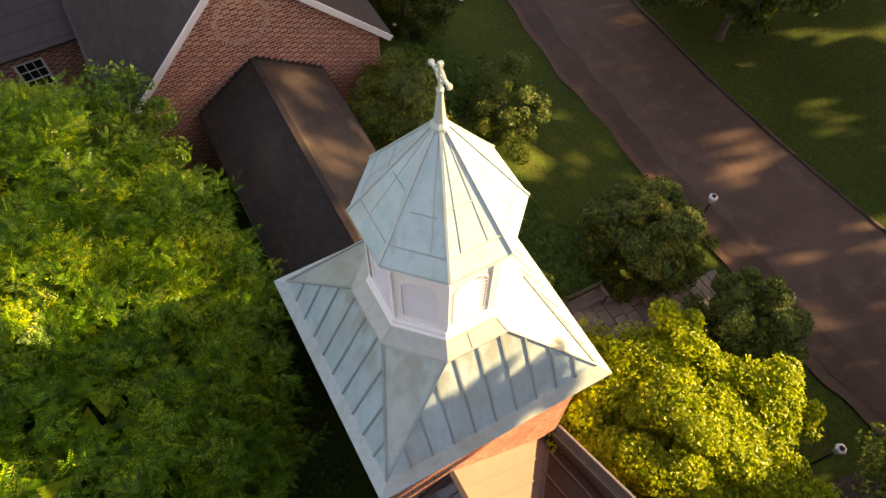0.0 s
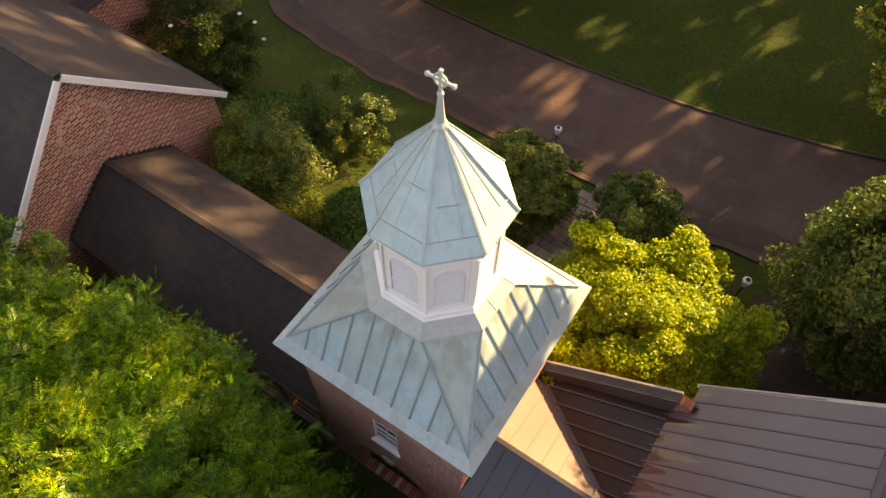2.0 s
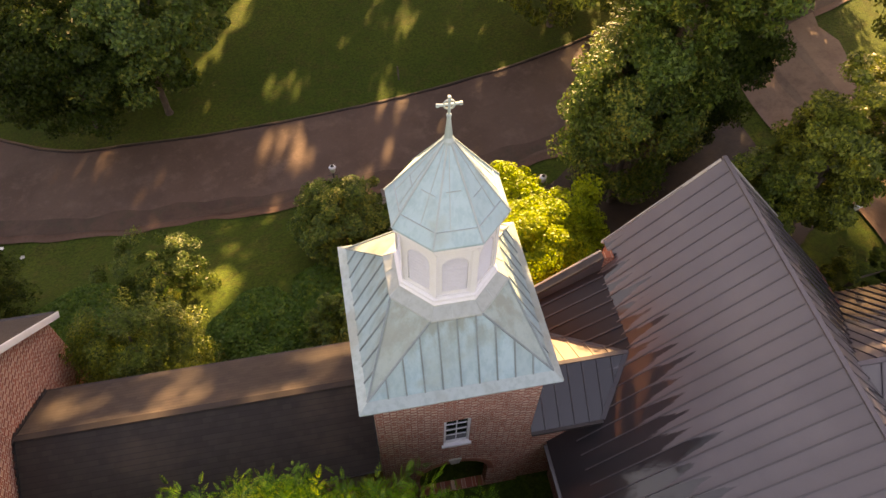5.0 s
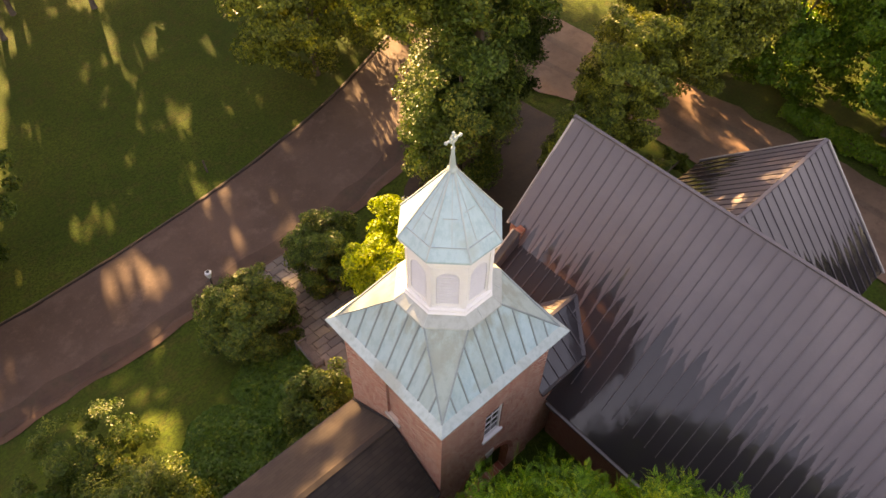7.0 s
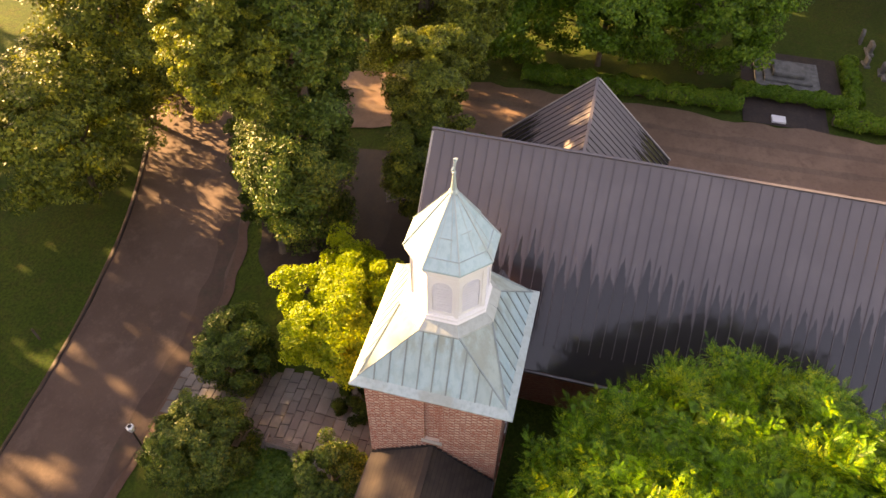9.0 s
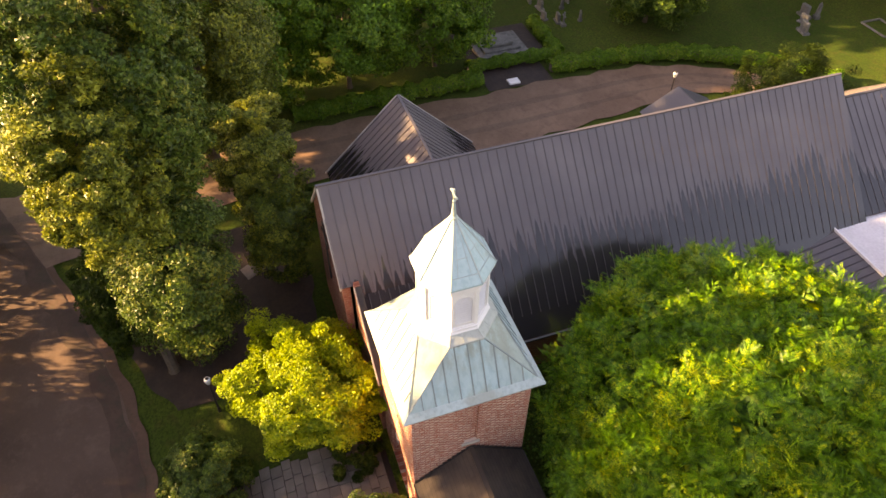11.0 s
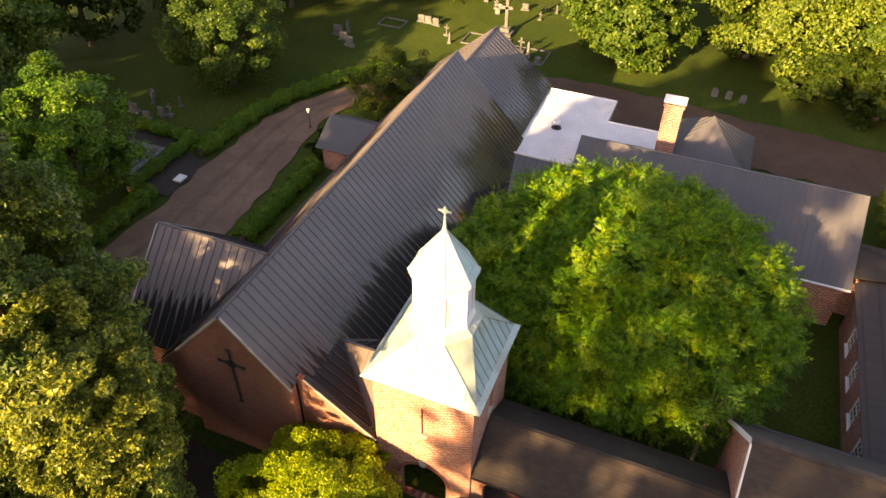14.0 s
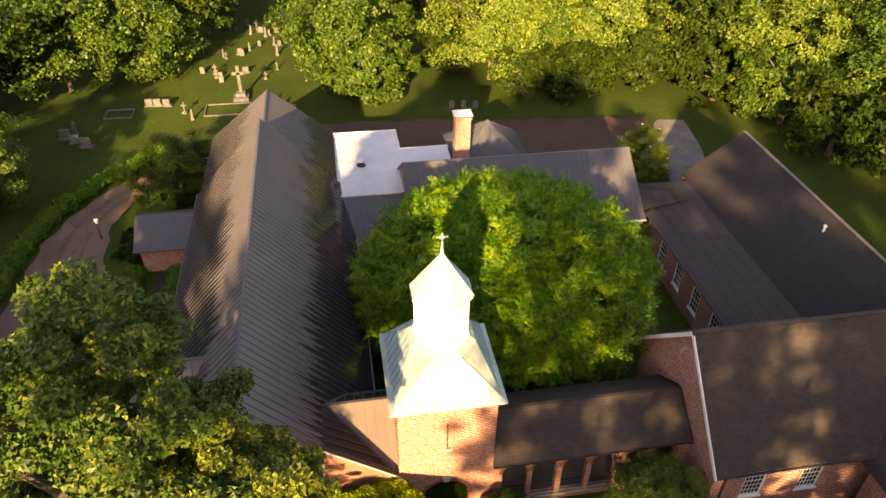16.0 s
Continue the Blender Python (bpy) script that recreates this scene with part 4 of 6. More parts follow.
    for s in seam_n:
        f = 0.0 if abs(s) <= hs else (abs(s) - hs) / (IN - hs)
        top = (ap + (IN - ap) * f, s, RING_Z + (IZ - RING_Z) * f)
        part("seam", bar(turn4(top, k), turn4((IN, s, IZ), k), 0.045, 0.034, up=nrm), SEAM_EDGE, sl)
    for sg in (-1, 1):
        part("hip_seam", bar(turn4((ap, sg * hs, RING_Z), k), turn4((IN, sg * IN, IZ), k), 0.05, 0.035), SEAM_EDGE, sl)

# cupola
T8 = math.pi / 8
R0 = 1.36
cup = part("cupola", lathe([(1.76, 11.80), (1.84, 11.86), (1.85, 11.95), (1.82, 11.99), (1.54, 12.2), (1.50, 12.24)], 8, turn=T8), FLASHING, tower, "copper flashing skirt under a white octagonal lantern")
for k in range(8):
    a = T8 + k * math.pi / 4
    for f in (0.0, 0.42):
        a1 = a + math.pi / 4
        c0 = Vector((math.cos(a), math.sin(a), 0)).lerp(Vector((math.cos(a1), math.sin(a1), 0)), f)
        part("flashing_lap", bar(c0 * 1.55 + Vector((0, 0, 12.192)), c0 * 1.825 + Vector((0, 0, 11.985)), 0.022, 0.012), FLASHING, cup)
part("base_moulding", lathe([(1.50, 12.1), (1.50, 12.28), (1.46, 12.32), (1.46, 12.42), (1.40, 12.46), (1.40, 12.5)], 8, turn=T8), WHITE, cup)
part("cornice", lathe([(1.36, 14.35), (1.40, 14.42), (1.40, 14.52), (1.46, 14.58), (1.50, 14.68), (1.58, 14.74), (1.58, 14.86)], 8, turn=T8), WHITE, cup)
part("lantern_core", lathe([(1.17, 12.3), (1.17, 14.6)], 8, turn=T8), WHITE, cup, "white backing behind the louvres")
side = 2 * R0 * math.sin(T8)
apo = R0 * math.cos(T8)
slat_me = None
for k in range(8):
    a = k * math.pi / 4
    n = Vector((math.cos(a), math.sin(a), 0))
    s = Vector((-math.sin(a), math.cos(a), 0))
    pl = lambda u, v, d, n=n, s=s: tuple(n * (apo - d) + s * u + Vector((0, 0, v)))
    hw = side / 2
    ar = arch(0, 0.34, 12.66, 13.84, 10, 0.3)
    part("lantern_panel", panel(pl, rect(-hw, hw, 12.44, 14.42), [ar], 0.09), WHITE, cup)
    fr = [(u * 1.0, v) for u, v in arch(0, 0.372, 12.63, 13.84, 10, 0.335)]
    part("architrave", panel(lambda u, v, d, pl=pl: pl(u, v, d - 0.010), fr, [ar], 0.04), WHITE, cup)
    part("corner_board", bar(n * (apo + 0.012) + s * (hw - 0.02) + Vector((0, 0, 12.46)), n * (apo + 0.012) + s * (hw - 0.02) + Vector((0, 0, 14.4)), 0.16, 0.02, up=n), WHITE, cup)
    for j in range(11):
        z = 12.685 + j * 0.13
        w = 0.335 if z < 13.84 else 0.335 * math.sqrt(max(0.04, 1 - ((z - 13.80) / 0.3) ** 2))
        b = slab([tuple(n * (apo + 0.012) - s * w + Vector((0, 0, z))), tuple(n * (apo + 0.012) + s * w + Vector((0, 0, z))), tuple(n * (apo - 0.115) + s * w + Vector((0, 0, z + 0.035))), tuple(n * (apo - 0.115) - s * w + Vector((0, 0, z + 0.035)))], 0.028)
        part("slat", b, WHITE, cup)
# dome: flared eave, steep facets, spire and cross
DZ, DR = 14.905, 1.61
prof = [(1.55, DZ - 0.07), (DR, DZ - 0.05), (DR, DZ + 0.02), (1.36, DZ + 0.36), (0.10, 17.06), (0.02, 17.12)]
dome = part("dome", lathe(prof, 8, turn=T8), PATINA, tower, "octagonal copper roof with a flared eave")
for k in range(8):
    a = T8 + k * math.pi / 4
    c = Vector((math.cos(a), math.sin(a), 0))
    for (r0, z0), (r1, z1) in zip(prof[2:5], prof[3:5]):
        part("hip_seam", bar(c * r0 + Vector((0, 0, z0)), c * r1 + Vector((0, 0, z1)), 0.045, 0.03), DOME_SEAM, dome)
    a2 = k * math.pi / 4
    n = Vector((math.cos(a2), math.sin(a2), 0))
    s = Vector((-math.sin(a2), math.cos(a2), 0))
    cf = math.cos(T8)
    for u0 in ((-0.16, 0.16), (0.05,), (-0.1,), (0.14,))[k % 4]:
        part("seam", bar(n * (1.36 * cf) + s * u0 * 1.6 + Vector((0, 0, DZ + 0.36)), n * (0.13) + s * u0 * 0.12 + Vector((0, 0, 17.0)), 0.02, 0.012, up=n), DOME_SEAM, dome)
    f = 0.32 + 0.2 * ((k * 7) % 3) / 3
    r, z = 1.36 + (0.10 - 1.36) * f, DZ + 0.36 + (17.06 - DZ - 0.36) * f
    hw = r * math.sin(T8) * 0.6
    part("lap_seam", bar(n * r * cf - s * hw + Vector((0, 0, z)), n * r * cf + s * hw + Vector((0, 0, z)), 0.025, 0.015, up=n), DOME_SEAM, dome)
    part("band_seam", bar(Vector((math.cos(a), math.sin(a), 0)) * 1.365 + Vector((0, 0, DZ + 0.36)), Vector((math.cos(a + math.pi / 4), math.sin(a + math.pi / 4), 0)) * 1.365 + Vector((0, 0, DZ + 0.36)), 0.03, 0.02), DOME_SEAM, dome)
part("spire", lathe([(0.15, 17.0), (0.15, 17.08), (0.10, 17.16), (0.085, 17.3), (0.045, 17.75), (0.06, 17.78), (0.06, 17.82), (0.03, 17.84)], 10), PATINA_EDGE, dome, "slender copper spire")
cr = part("cross", box(-0.028, 0.028, -0.028, 0.028, 17.8, 18.32, 0.008), PATINA_EDGE, dome, "ringed metal cross")
part("cross_arm", box(-0.26, 0.26, -0.026, 0.026, 18.08, 18.135, 0.008), PATINA_EDGE, dome)
for p in ((-0.26, 18.107), (0.26, 18.107), (0, 18.30)):
    part("cross_tip", box(p[0] - 0.035, p[0] + 0.035, -0.04, 0.04, p[1] - 0.04, p[1] + 0.04, 0.012), PATINA_EDGE, dome)
ringb = bmesh.new()
rv = []
for i in range(20):
    a = 2 * math.pi * i / 20
    rv.append([ringb.verts.new((math.cos(a) * r, d, 18.107 + math.sin(a) * r)) for r, d in ((0.11, -0.02), (0.14, -0.02), (0.14, 0.02), (0.11, 0.02))])
for i in range(20):
    p, q = rv[i], rv[(i + 1) % 20]
    for j in range(4):
        ringb.faces.new((p[j], q[j], q[(j + 1) % 4], p[(j + 1) % 4]))
bmesh.ops.recalc_face_normals(ringb, faces=ringb.faces[:])
part("cross_ring", ringb, PATINA_EDGE, dome)


# ---- nave ----
RX, RZ, SL = -10.4, 11.0, 1.1
EX = 6.1


def nave_z(x):
    return RZ - SL * abs(x - RX)


EXE = EX + 0.85
nave = thing("church_nave", "long brick church nave with dark, half-damp standing-seam metal roof", "church", (RX, 12, 0))
south = lambda u, v, d: (u, -3.3 + d, v)
part("gable_wall", panel(south, [(-13.9, -0.1), (-6.9, -0.1), (-6.9, nave_z(-6.9) - 0.1), (RX, RZ - 0.12), (-13.9, nave_z(-13.9) - 0.1)], [], 0.4), BRICK_NAVE, nave)
part("aisle_wall", panel(lambda u, v, d: (u, -2.75 + d, v), [(-6.9, -0.1), (-2.75, -0.1), (-2.75, 4.45), (-6.5, 7.35), (-6.9, 7.35)], [], 0.3), BRICK_NAVE, nave, "stepped brick parapet of the side aisle")
part("aisle_coping", bar((-6.52, -2.58, 7.36), (-2.6, -2.58, 4.33), 0.30, 0.05), IRON, nave, "dark metal parapet capping")
part("parapet_flashing", panel(lambda u, v, d: (u, -2.43 + d, v), [(-6.5, 6.6), (-2.76, 4.0), (-2.76, 4.44), (-6.5, 7.33)], [], 0.03), DARK_SEAM, nave, "dark metal upstand behind the parapet")
part("coping_edge", bar((-6.52, -2.78, 7.34), (-2.6, -2.78, 4.31), 0.06, 0.09), STONE, nave)
part("aisle_wall", panel(lambda u, v, d: (u, -2.75 + d, v), [(-16.2, -0.1), (-13.9, -0.1), (-13.9, 6.9), (-16.2, 4.5)], [], 0.3), BRICK_NAVE, nave)
part("side_wall", box(-4.25, -3.9, 2.6, 28.3, -0.1, 3.75), BRICK_NAVE, nave)
part("side_wall", box(-4.95, -4.66, 28.3, 37.6, -0.1, 4.3), BRICK_NAVE, nave)
part("side_wall", box(-16.25, -15.9, -2.4, 28.2, -0.1, 4.6), BRICK_NAVE, nave)
part("gable_wall", panel(lambda u, v, d: (u, 28.3 - d, v), [(-16.2, -0.1), (-4.6, -0.1), (-4.6, 4.5), (RX, RZ - 0.12), (-16.2, 4.5)], [], 0.35), BRICK_NAVE, nave)
e_roof = part("roof_slope", slab([(RX, -3.42, RZ), (-6.85, -3.42, nave_z(-6.85)), (-6.85, -2.5, nave_z(-6.85)), (RX + EX, -2.5, nave_z(RX + EX)), (RX + EX, 2.3, nave_z(RX + EX)), (RX + EXE, 2.3, nave_z(RX + EXE)), (RX + EXE, 28.4, nave_z(RX + EXE)), (RX, 28.4, RZ)], 0.1), NAVE_METAL, nave)
w_roof = part("roof_slope", slab([(RX, -3.42, RZ), (-13.95, -3.42, nave_z(-13.95)), (-13.95, -2.5, nave_z(-13.95)), (RX - EX, -2.5, nave_z(RX - EX)), (RX - EX, 28.4, nave_z(RX - EX)), (RX, 28.4, RZ)], 0.1), NAVE_METAL, nave)
seams_along(e_roof, "y", -2.3, 28.35, 0.53, (RX + 0.05, 0, nave_z(RX + 0.05)), (RX + EX, 0, nave_z(RX + EX)), ROOF_SEAM, w=0.036, h=0.034)
seams_along(w_roof, "y", -2.3, 28.35, 0.53, (RX - 0.05, 0, nave_z(RX - 0.05)), (RX - EX, 0, nave_z(RX - EX)), ROOF_SEAM, w=0.036, h=0.034)
seams_along(e_roof, "y", -3.38, -2.8, 0.53, (RX + 0.05, 0, nave_z(RX + 0.05)), (-6.85, 0, nave_z(-6.85)), ROOF_SEAM, w=0.036, h=0.034)
seams_along(w_roof, "y", -3.38, -2.8, 0.53, (RX - 0.05, 0, nave_z(RX - 0.05)), (-13.95, 0, nave_z(-13.95)), ROOF_SEAM, w=0.036, h=0.034)
part("ridge_cap", bar((RX, -3.45, RZ - 0.03), (RX, 28.4, RZ - 0.03), 0.16, 0.07), ROOF_SEAM, nave)
for sg in (-1, 1):
    part("verge", bar((RX + sg * 0.02, -3.4, RZ - 0.17), (RX + sg * 3.52, -3.4, nave_z(RX + 3.52) - 0.18), 0.1, 0.14), STONE, nave, "pale stone gable edge")
for sg in (-1, 1):
    gx = RX + (EXE + 0.05 if sg > 0 else -EX - 0.05)
    part("gutter", bar((gx, 2.6 if sg > 0 else 8.4, nave_z(gx) - 0.1), (gx, 28.3, nave_z(gx) - 0.1), 0.13, 0.11), plain("gutter_metal", (0.10, 0.095, 0.095), (0.15, 0.14, 0.135), 0.4) if sg > 0 else DARK_SEAM, nave)
# iron cross on the gable
cx = part("wall_cross", box(-10.42, -10.28, -3.42, -3.33, 4.4, 8.5, 0.02), IRON, nave, "tall dark iron cross fixed to the gable")
part("cross_arm", box(-11.08, -9.62, -3.41, -3.34, 7.42, 7.56, 0.02), IRON, cx)
for p in ((-11.08, 7.49), (-9.62, 7.49), (-10.35, 8.5), (-10.35, 4.45)):
    part("cross_tip", box(p[0] - 0.13, p[0] + 0.13, -3.43, -3.35, p[1] - 0.13, p[1] + 0.13, 0.05), IRON, cx)
part("cross_ring", lathe([(0.28, -0.03), (0.30, 0.0), (0.28, 0.03)], 16), IRON, cx).matrix_basis = Matrix.Translation((-10.35, -3.38, 7.49)) @ pose(0, 0, 0, 90, 0, 0)
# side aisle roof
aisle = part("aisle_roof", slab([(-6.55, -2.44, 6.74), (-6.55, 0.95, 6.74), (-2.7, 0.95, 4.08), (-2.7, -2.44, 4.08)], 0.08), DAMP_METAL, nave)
seams_along(aisle, "y", -2.1, 0.6, 0.53, (-6.5, 0, 6.71), (-2.75, 0, 4.12), DARK_SEAM)

# ---- link between nave and tower ----
link_house = thing("link_building", "low brick link with brown metal gable roof joining nave and tower", "building", (-4.4, 0.5, 0))
part("wall", box(-5.3, -2.6, 2.15, 2.5, -0.1, 5.2), BRICK, link_house)
part("wall", box(-3.2, -2.6, -2.3, -2.0, -0.1, 4.0), BRICK, link_house)
ln = part("roof_slope", slab([(-2.6, 1, 6.56), (-6.36, 1, 6.56), (-5.16, 2.75, 5.25), (-2.6, 2.75, 5.25)], 0.08), NAVE_METAL, link_house, "dark standing-seam slope")
ls = part("roof_slope", slab([(-2.6, 1, 6.56), (-6.36, 1, 6.56), (-2.72, -2.3, 4.09), (-2.6, -2.3, 4.09)], 0.08), LINK_METAL, link_house, "tan weathered metal slope")
for i in range(6):
    x = -3.1 - i * 0.53
    yn = 2.75 if x > -5.16 else 2.75 - (-5.16 - x) * 1.75 / 1.2
    part("seam", bar((x, 1, 6.56), (x, yn, 6.56 - 0.75 * (yn - 1)), 0.045, 0.045, up=(0, 0.6, 0.8)), DARK_SEAM, ln)
    ys = 1 - (x + 6.36) * 3.3 / 3.64
    part("seam", bar((x, 1, 6.56), (x, ys, 6.56 - 0.75 * (1 - ys)), 0.04, 0.03, up=(0, -0.6, 0.8)), LINK_METAL, ls)
part("ridge_cap", bar((-2.6, 1, 6.53), (-6.4, 1, 6.53), 0.14, 0.07), DARK_SEAM, link_house)
part("valley", bar((-6.36, 1, 6.58), (-2.75, -2.28, 4.12), 0.2, 0.03), DARK_SEAM, link_house)
part("valley", bar((-6.36, 1, 6.58), (-5.16, 2.75, 5.27), 0.2, 0.03), DARK_SEAM, link_house)
part("gutter", bar((-5.2, 2.8, 5.12), (-2.6, 2.8, 5.12), 0.13, 0.12), IRON, link_house)

# ---- chancel ----
chancel = thing("chancel", "lower brick chancel with dark standing-seam metal roof", "church", (RX, 33, 0))
CZ, CS = 9.1, 0.81
ce = part("roof_slope", slab([(RX, 28.3, CZ), (RX, 38.3, CZ), (RX + 5.8, 38.3, CZ - 5.8 * CS), (RX + 5.8, 28.3, CZ - 5.8 * CS)], 0.1), NAVE_METAL, chancel)
cw = part("roof_slope", slab([(RX, 28.3, CZ), (RX, 38.3, CZ), (RX - 5.8, 38.3, CZ - 5.8 * CS), (RX - 5.8, 28.3, CZ - 5.8 * CS)], 0.1), NAVE_METAL, chancel)
seams_along(ce, "y", 28.6, 38.3, 0.53, (RX + 0.05, 0, CZ - 0.04), (RX + 5.8, 0, CZ - 5.8 * CS), ROOF_SEAM, w=0.036, h=0.034)
seams_along(cw, "y", 28.6, 38.3, 0.53, (RX - 0.05, 0, CZ - 0.04), (RX - 5.8, 0, CZ - 5.8 * CS), ROOF_SEAM, w=0.036, h=0.034)
part("ridge_cap", bar((RX, 28.3, CZ - 0.03), (RX, 38.35, CZ - 0.03), 0.16, 0.07), DARK_SEAM, chancel)
part("gable_wall", panel(lambda u, v, d: (u, 38.1 - d, v), [(-15.8, -0.1), (-5.0, -0.1), (-5.0, 4.4), (RX, CZ - 0.12), (-15.8, 4.4)], [], 0.35), BRICK, chancel)
part("side_wall", box(-16.0, -15.7, 28.3, 38.0, -0.1, 4.5), BRICK, chancel)

# ---- west porch ----
porch = thing("porch", "brick side porch with gabled dark metal roof, sun-flecked", "porch", (-18, 3.65, 0))
PZ, PY, PH, PS = 8.55, 3.68, 5.15, 0.96
pe = PZ - PH * PS
pw = lambda u, v, d: (-20.1 + d, -u, v)
part("gable_wall", panel(pw, [(-PY - 4.8, -0.1), (-PY + 4.8, -0.1), (-PY + 4.8, pe + 0.15), (-PY, PZ - 0.12), (-PY - 4.8, pe + 0.15)], [arch(-PY, 1.0, 0.02, 2.2)], 0.35), BRICK, porch)
for s in (-1, 1):
    xe = RX - (RZ - pe) / SL + 0.05
    xr = RX - (RZ - PZ) / SL + 0.05
    pr = part("roof_slope", slab([(-20.4, PY, PZ), (xr, PY, PZ), (xe, PY + s * PH, pe), (-20.4, PY + s * PH, pe)], 0.1), PORCH_METAL, porch)
    for i in range(14):
        x = -20.3 + i * 0.53
        dy = PH if x < xe else PH * (xr - x) / (xr - xe)
        if dy > 0.2:
            part("seam", bar((x, PY, PZ), (x, PY + s * dy, PZ - dy * PS), 0.04, 0.04, up=(0, s * 0.69, 0.72)), ROOF_SEAM, pr)
    part("side_wall", box(-19.8, -16.0, PY + s * 4.65 - 0.15, PY + s * 4.65 + 0.15, -0.1, pe + 0.2), BRICK, porch)
    part("verge", bar((-20.42, PY, PZ - 0.14), (-20.42, PY + s * PH, pe - 0.14), 0.1, 0.16), STONE, porch)
part("ridge_cap", bar((-20.4, PY, PZ - 0.03), (xr, PY, PZ - 0.03), 0.16, 0.07), ROOF_SEAM, porch)

# ---- vestry on the west side ----
vestry = thing("vestry", "small brick vestry with brown gabled roof against the nave", "building", (-19, 26, 0))
part("wall", box(-21.0, -16.2, 23.6, 28.6, -0.1, 2.5), BRICK, vestry)
part("gable", panel(lambda u, v, d: (-21.0 + d, -u, v), [(-28.6, 2.4), (-23.6, 2.4), (-26.1, 3.75)], [], 0.3), BRICK, vestry)
for s in (-1, 1):
    part("roof_slope", slab([(-21.4, 26.1, 3.95), (-16.0, 26.1, 3.95), (-16.0, 26.1 + s * 3.0, 2.3), (-21.4, 26.1 + s * 3.0, 2.3)], 0.1), WING_METAL, vestry)

# ---- arcade walk ----
AZ, AE = 5.7, 3.95
arcade = thing("arcade", "brick arcade walk with round arches and brown shingle gable roof", "arcade", (8.5, 0, 0))
centres = [3.97 + 1.778 * i for i in range(6)]
for s in (-1, 1):
    pl = (lambda u, v, d: (u, -2.45 + d, v)) if s < 0 else (lambda u, v, d: (u, 2.45 - d, v))
    part("arcade_wall", panel(pl, rect(2.62, 14.46, -0.1, AE), [arch(c, 0.73, 0.5, 2.95) for c in centres], 0.38), BRICK, arcade)
    part("plinth_coping", box(2.62, 14.46, s * 2.45 - 0.1, s * 2.45 + 0.1, 0.4, 0.5, 0.02), STONE, arcade)
    for c in centres:
        if s < 0:
            arch_ring(arcade, pl, c, 0.74, 2.95, 18, PLAIN_BRICK, depth=0.19)
        rl = part("railing", bar((c - 0.7, s * 2.3, 1.45), (c + 0.7, s * 2.3, 1.45), 0.05, 0.04), IRON, arcade, "black iron railing in the arch")
        part("rail", bar((c - 0.7, s * 2.3, 0.62), (c + 0.7, s * 2.3, 0.62), 0.04, 0.03), IRON, rl)
        for j in range(11):
            part("picket", bar((c - 0.65 + j * 0.13, s * 2.3, 0.5), (c - 0.65 + j * 0.13, s * 2.3, 1.55), 0.018, 0.018, up=(1, 0, 0)), IRON, rl)
    part("roof_slope", slab([(2.64, 0, AZ), (14.48, 0, AZ), (14.48, s * 2.62, AE - 0.02), (2.64, s * 2.62, AE - 0.02)], 0.09), SHINGLE_X, arcade)
    part("gutter", bar((2.64, s * 2.63, AE - 0.13), (14.46, s * 2.63, AE - 0.13), 0.08, 0.07), IRON, arcade)
    # stepped flashing where the roof meets the walls
    for xw, sx in ((14.44, -1), (2.66, 1)):
        for j in range(12):
            y = s * (0.12 + j * 0.215)
            z = AZ - (AZ - AE + 0.02) * abs(y) / 2.62
            part("flashing_step", box(xw - 0.02, xw + 0.02, y - 0.1, y + 0.1, z - 0.06, z + 0.13), IRON, arcade)
part("ridge_cap", bar((2.64, 0, AZ - 0.02), (14.48, 0, AZ - 0.02), 0.22, 0.04), SHINGLE_X, arcade)
part("floor_slab", box(2.62, 14.46, -2.4, 2.4, -0.1, 0.12), CONCRETE, arcade)

# ---- parish hall (south-east) ----
hall = thing("parish_hall", "red-brick hall with steep brown shingle roof and white gable boards", "hall", (14.5, 0, 0))
HZ, HE, HS = 10.15, 5.55, 1.0
he = HZ - HE * HS
gw = lambda u, v, d: (14.5 + d, -u, v)
part("gable_wall", panel(gw, [(-5.2, -0.1), (5.2, -0.1), (5.2, he + 0.2), (0, HZ - 0.14), (-5.2, he + 0.2)], [], 0.4), BRICK_HALL, hall)
swall = lambda u, v, d: (u, -5.15 + d, v)
wins = [(16.5, 17.8), (20.0, 21.3)]
part("side_wall", panel(swall, rect(14.9, 33, -0.1, he + 0.3), [rect(a, b, 1.75, 4.3) for a, b in wins], 0.35), BRICK_HALL, hall)
for a, b in wins:
    sash(hall, swall, a, b, 1.75, 4.3, 5, 6, depth=0.1)
part("side_wall", box(14.9, 21.4, 4.8, 5.15, -0.1, he + 0.3), BRICK_HALL, hall)
for s in (-1, 1):
    part("roof_slope", slab([(14.25, 0, HZ), (36, 0, HZ), (36, s * HE, he), (14.25, s * HE, he)], 0.12), SHINGLE_X, hall)
    part("barge_board", bar((14.22, 0, HZ - 0.3), (14.22, s * HE, he - 0.3), 0.07, 0.24), WHITE, hall, "white-painted barge board")
    part("gutter", bar((14.3, s * (HE + 0.06), he - 0.14), (33, s * (HE + 0.06), he - 0.14), 0.13, 0.12), IRON, hall)
part("ridge_cap", bar((14.2, 0, HZ - 0.03), (36, 0, HZ - 0.03), 0.3, 0.06), SHINGLE_X, hall)
part("downpipe", bar((15.2, -5.27, 0), (15.2, -5.27, he - 0.1), 0.09, 0.09, up=(0, 1, 0)), IRON, hall)
# ring of pale headers in the gable
for i in range(40):
    a = 2 * math.pi * i / 40
    r = 0.98
    b = box(-0.015, 0.03, -0.05, 0.05, -0.1, 0.1, 0.008)
    o = part("ring_brick", b, plain("pale_header", (0.52, 0.36, 0.28), (0.44, 0.28, 0.21), 0.85) if i == 0 else bpy.data.materials["pale_header"], hall)
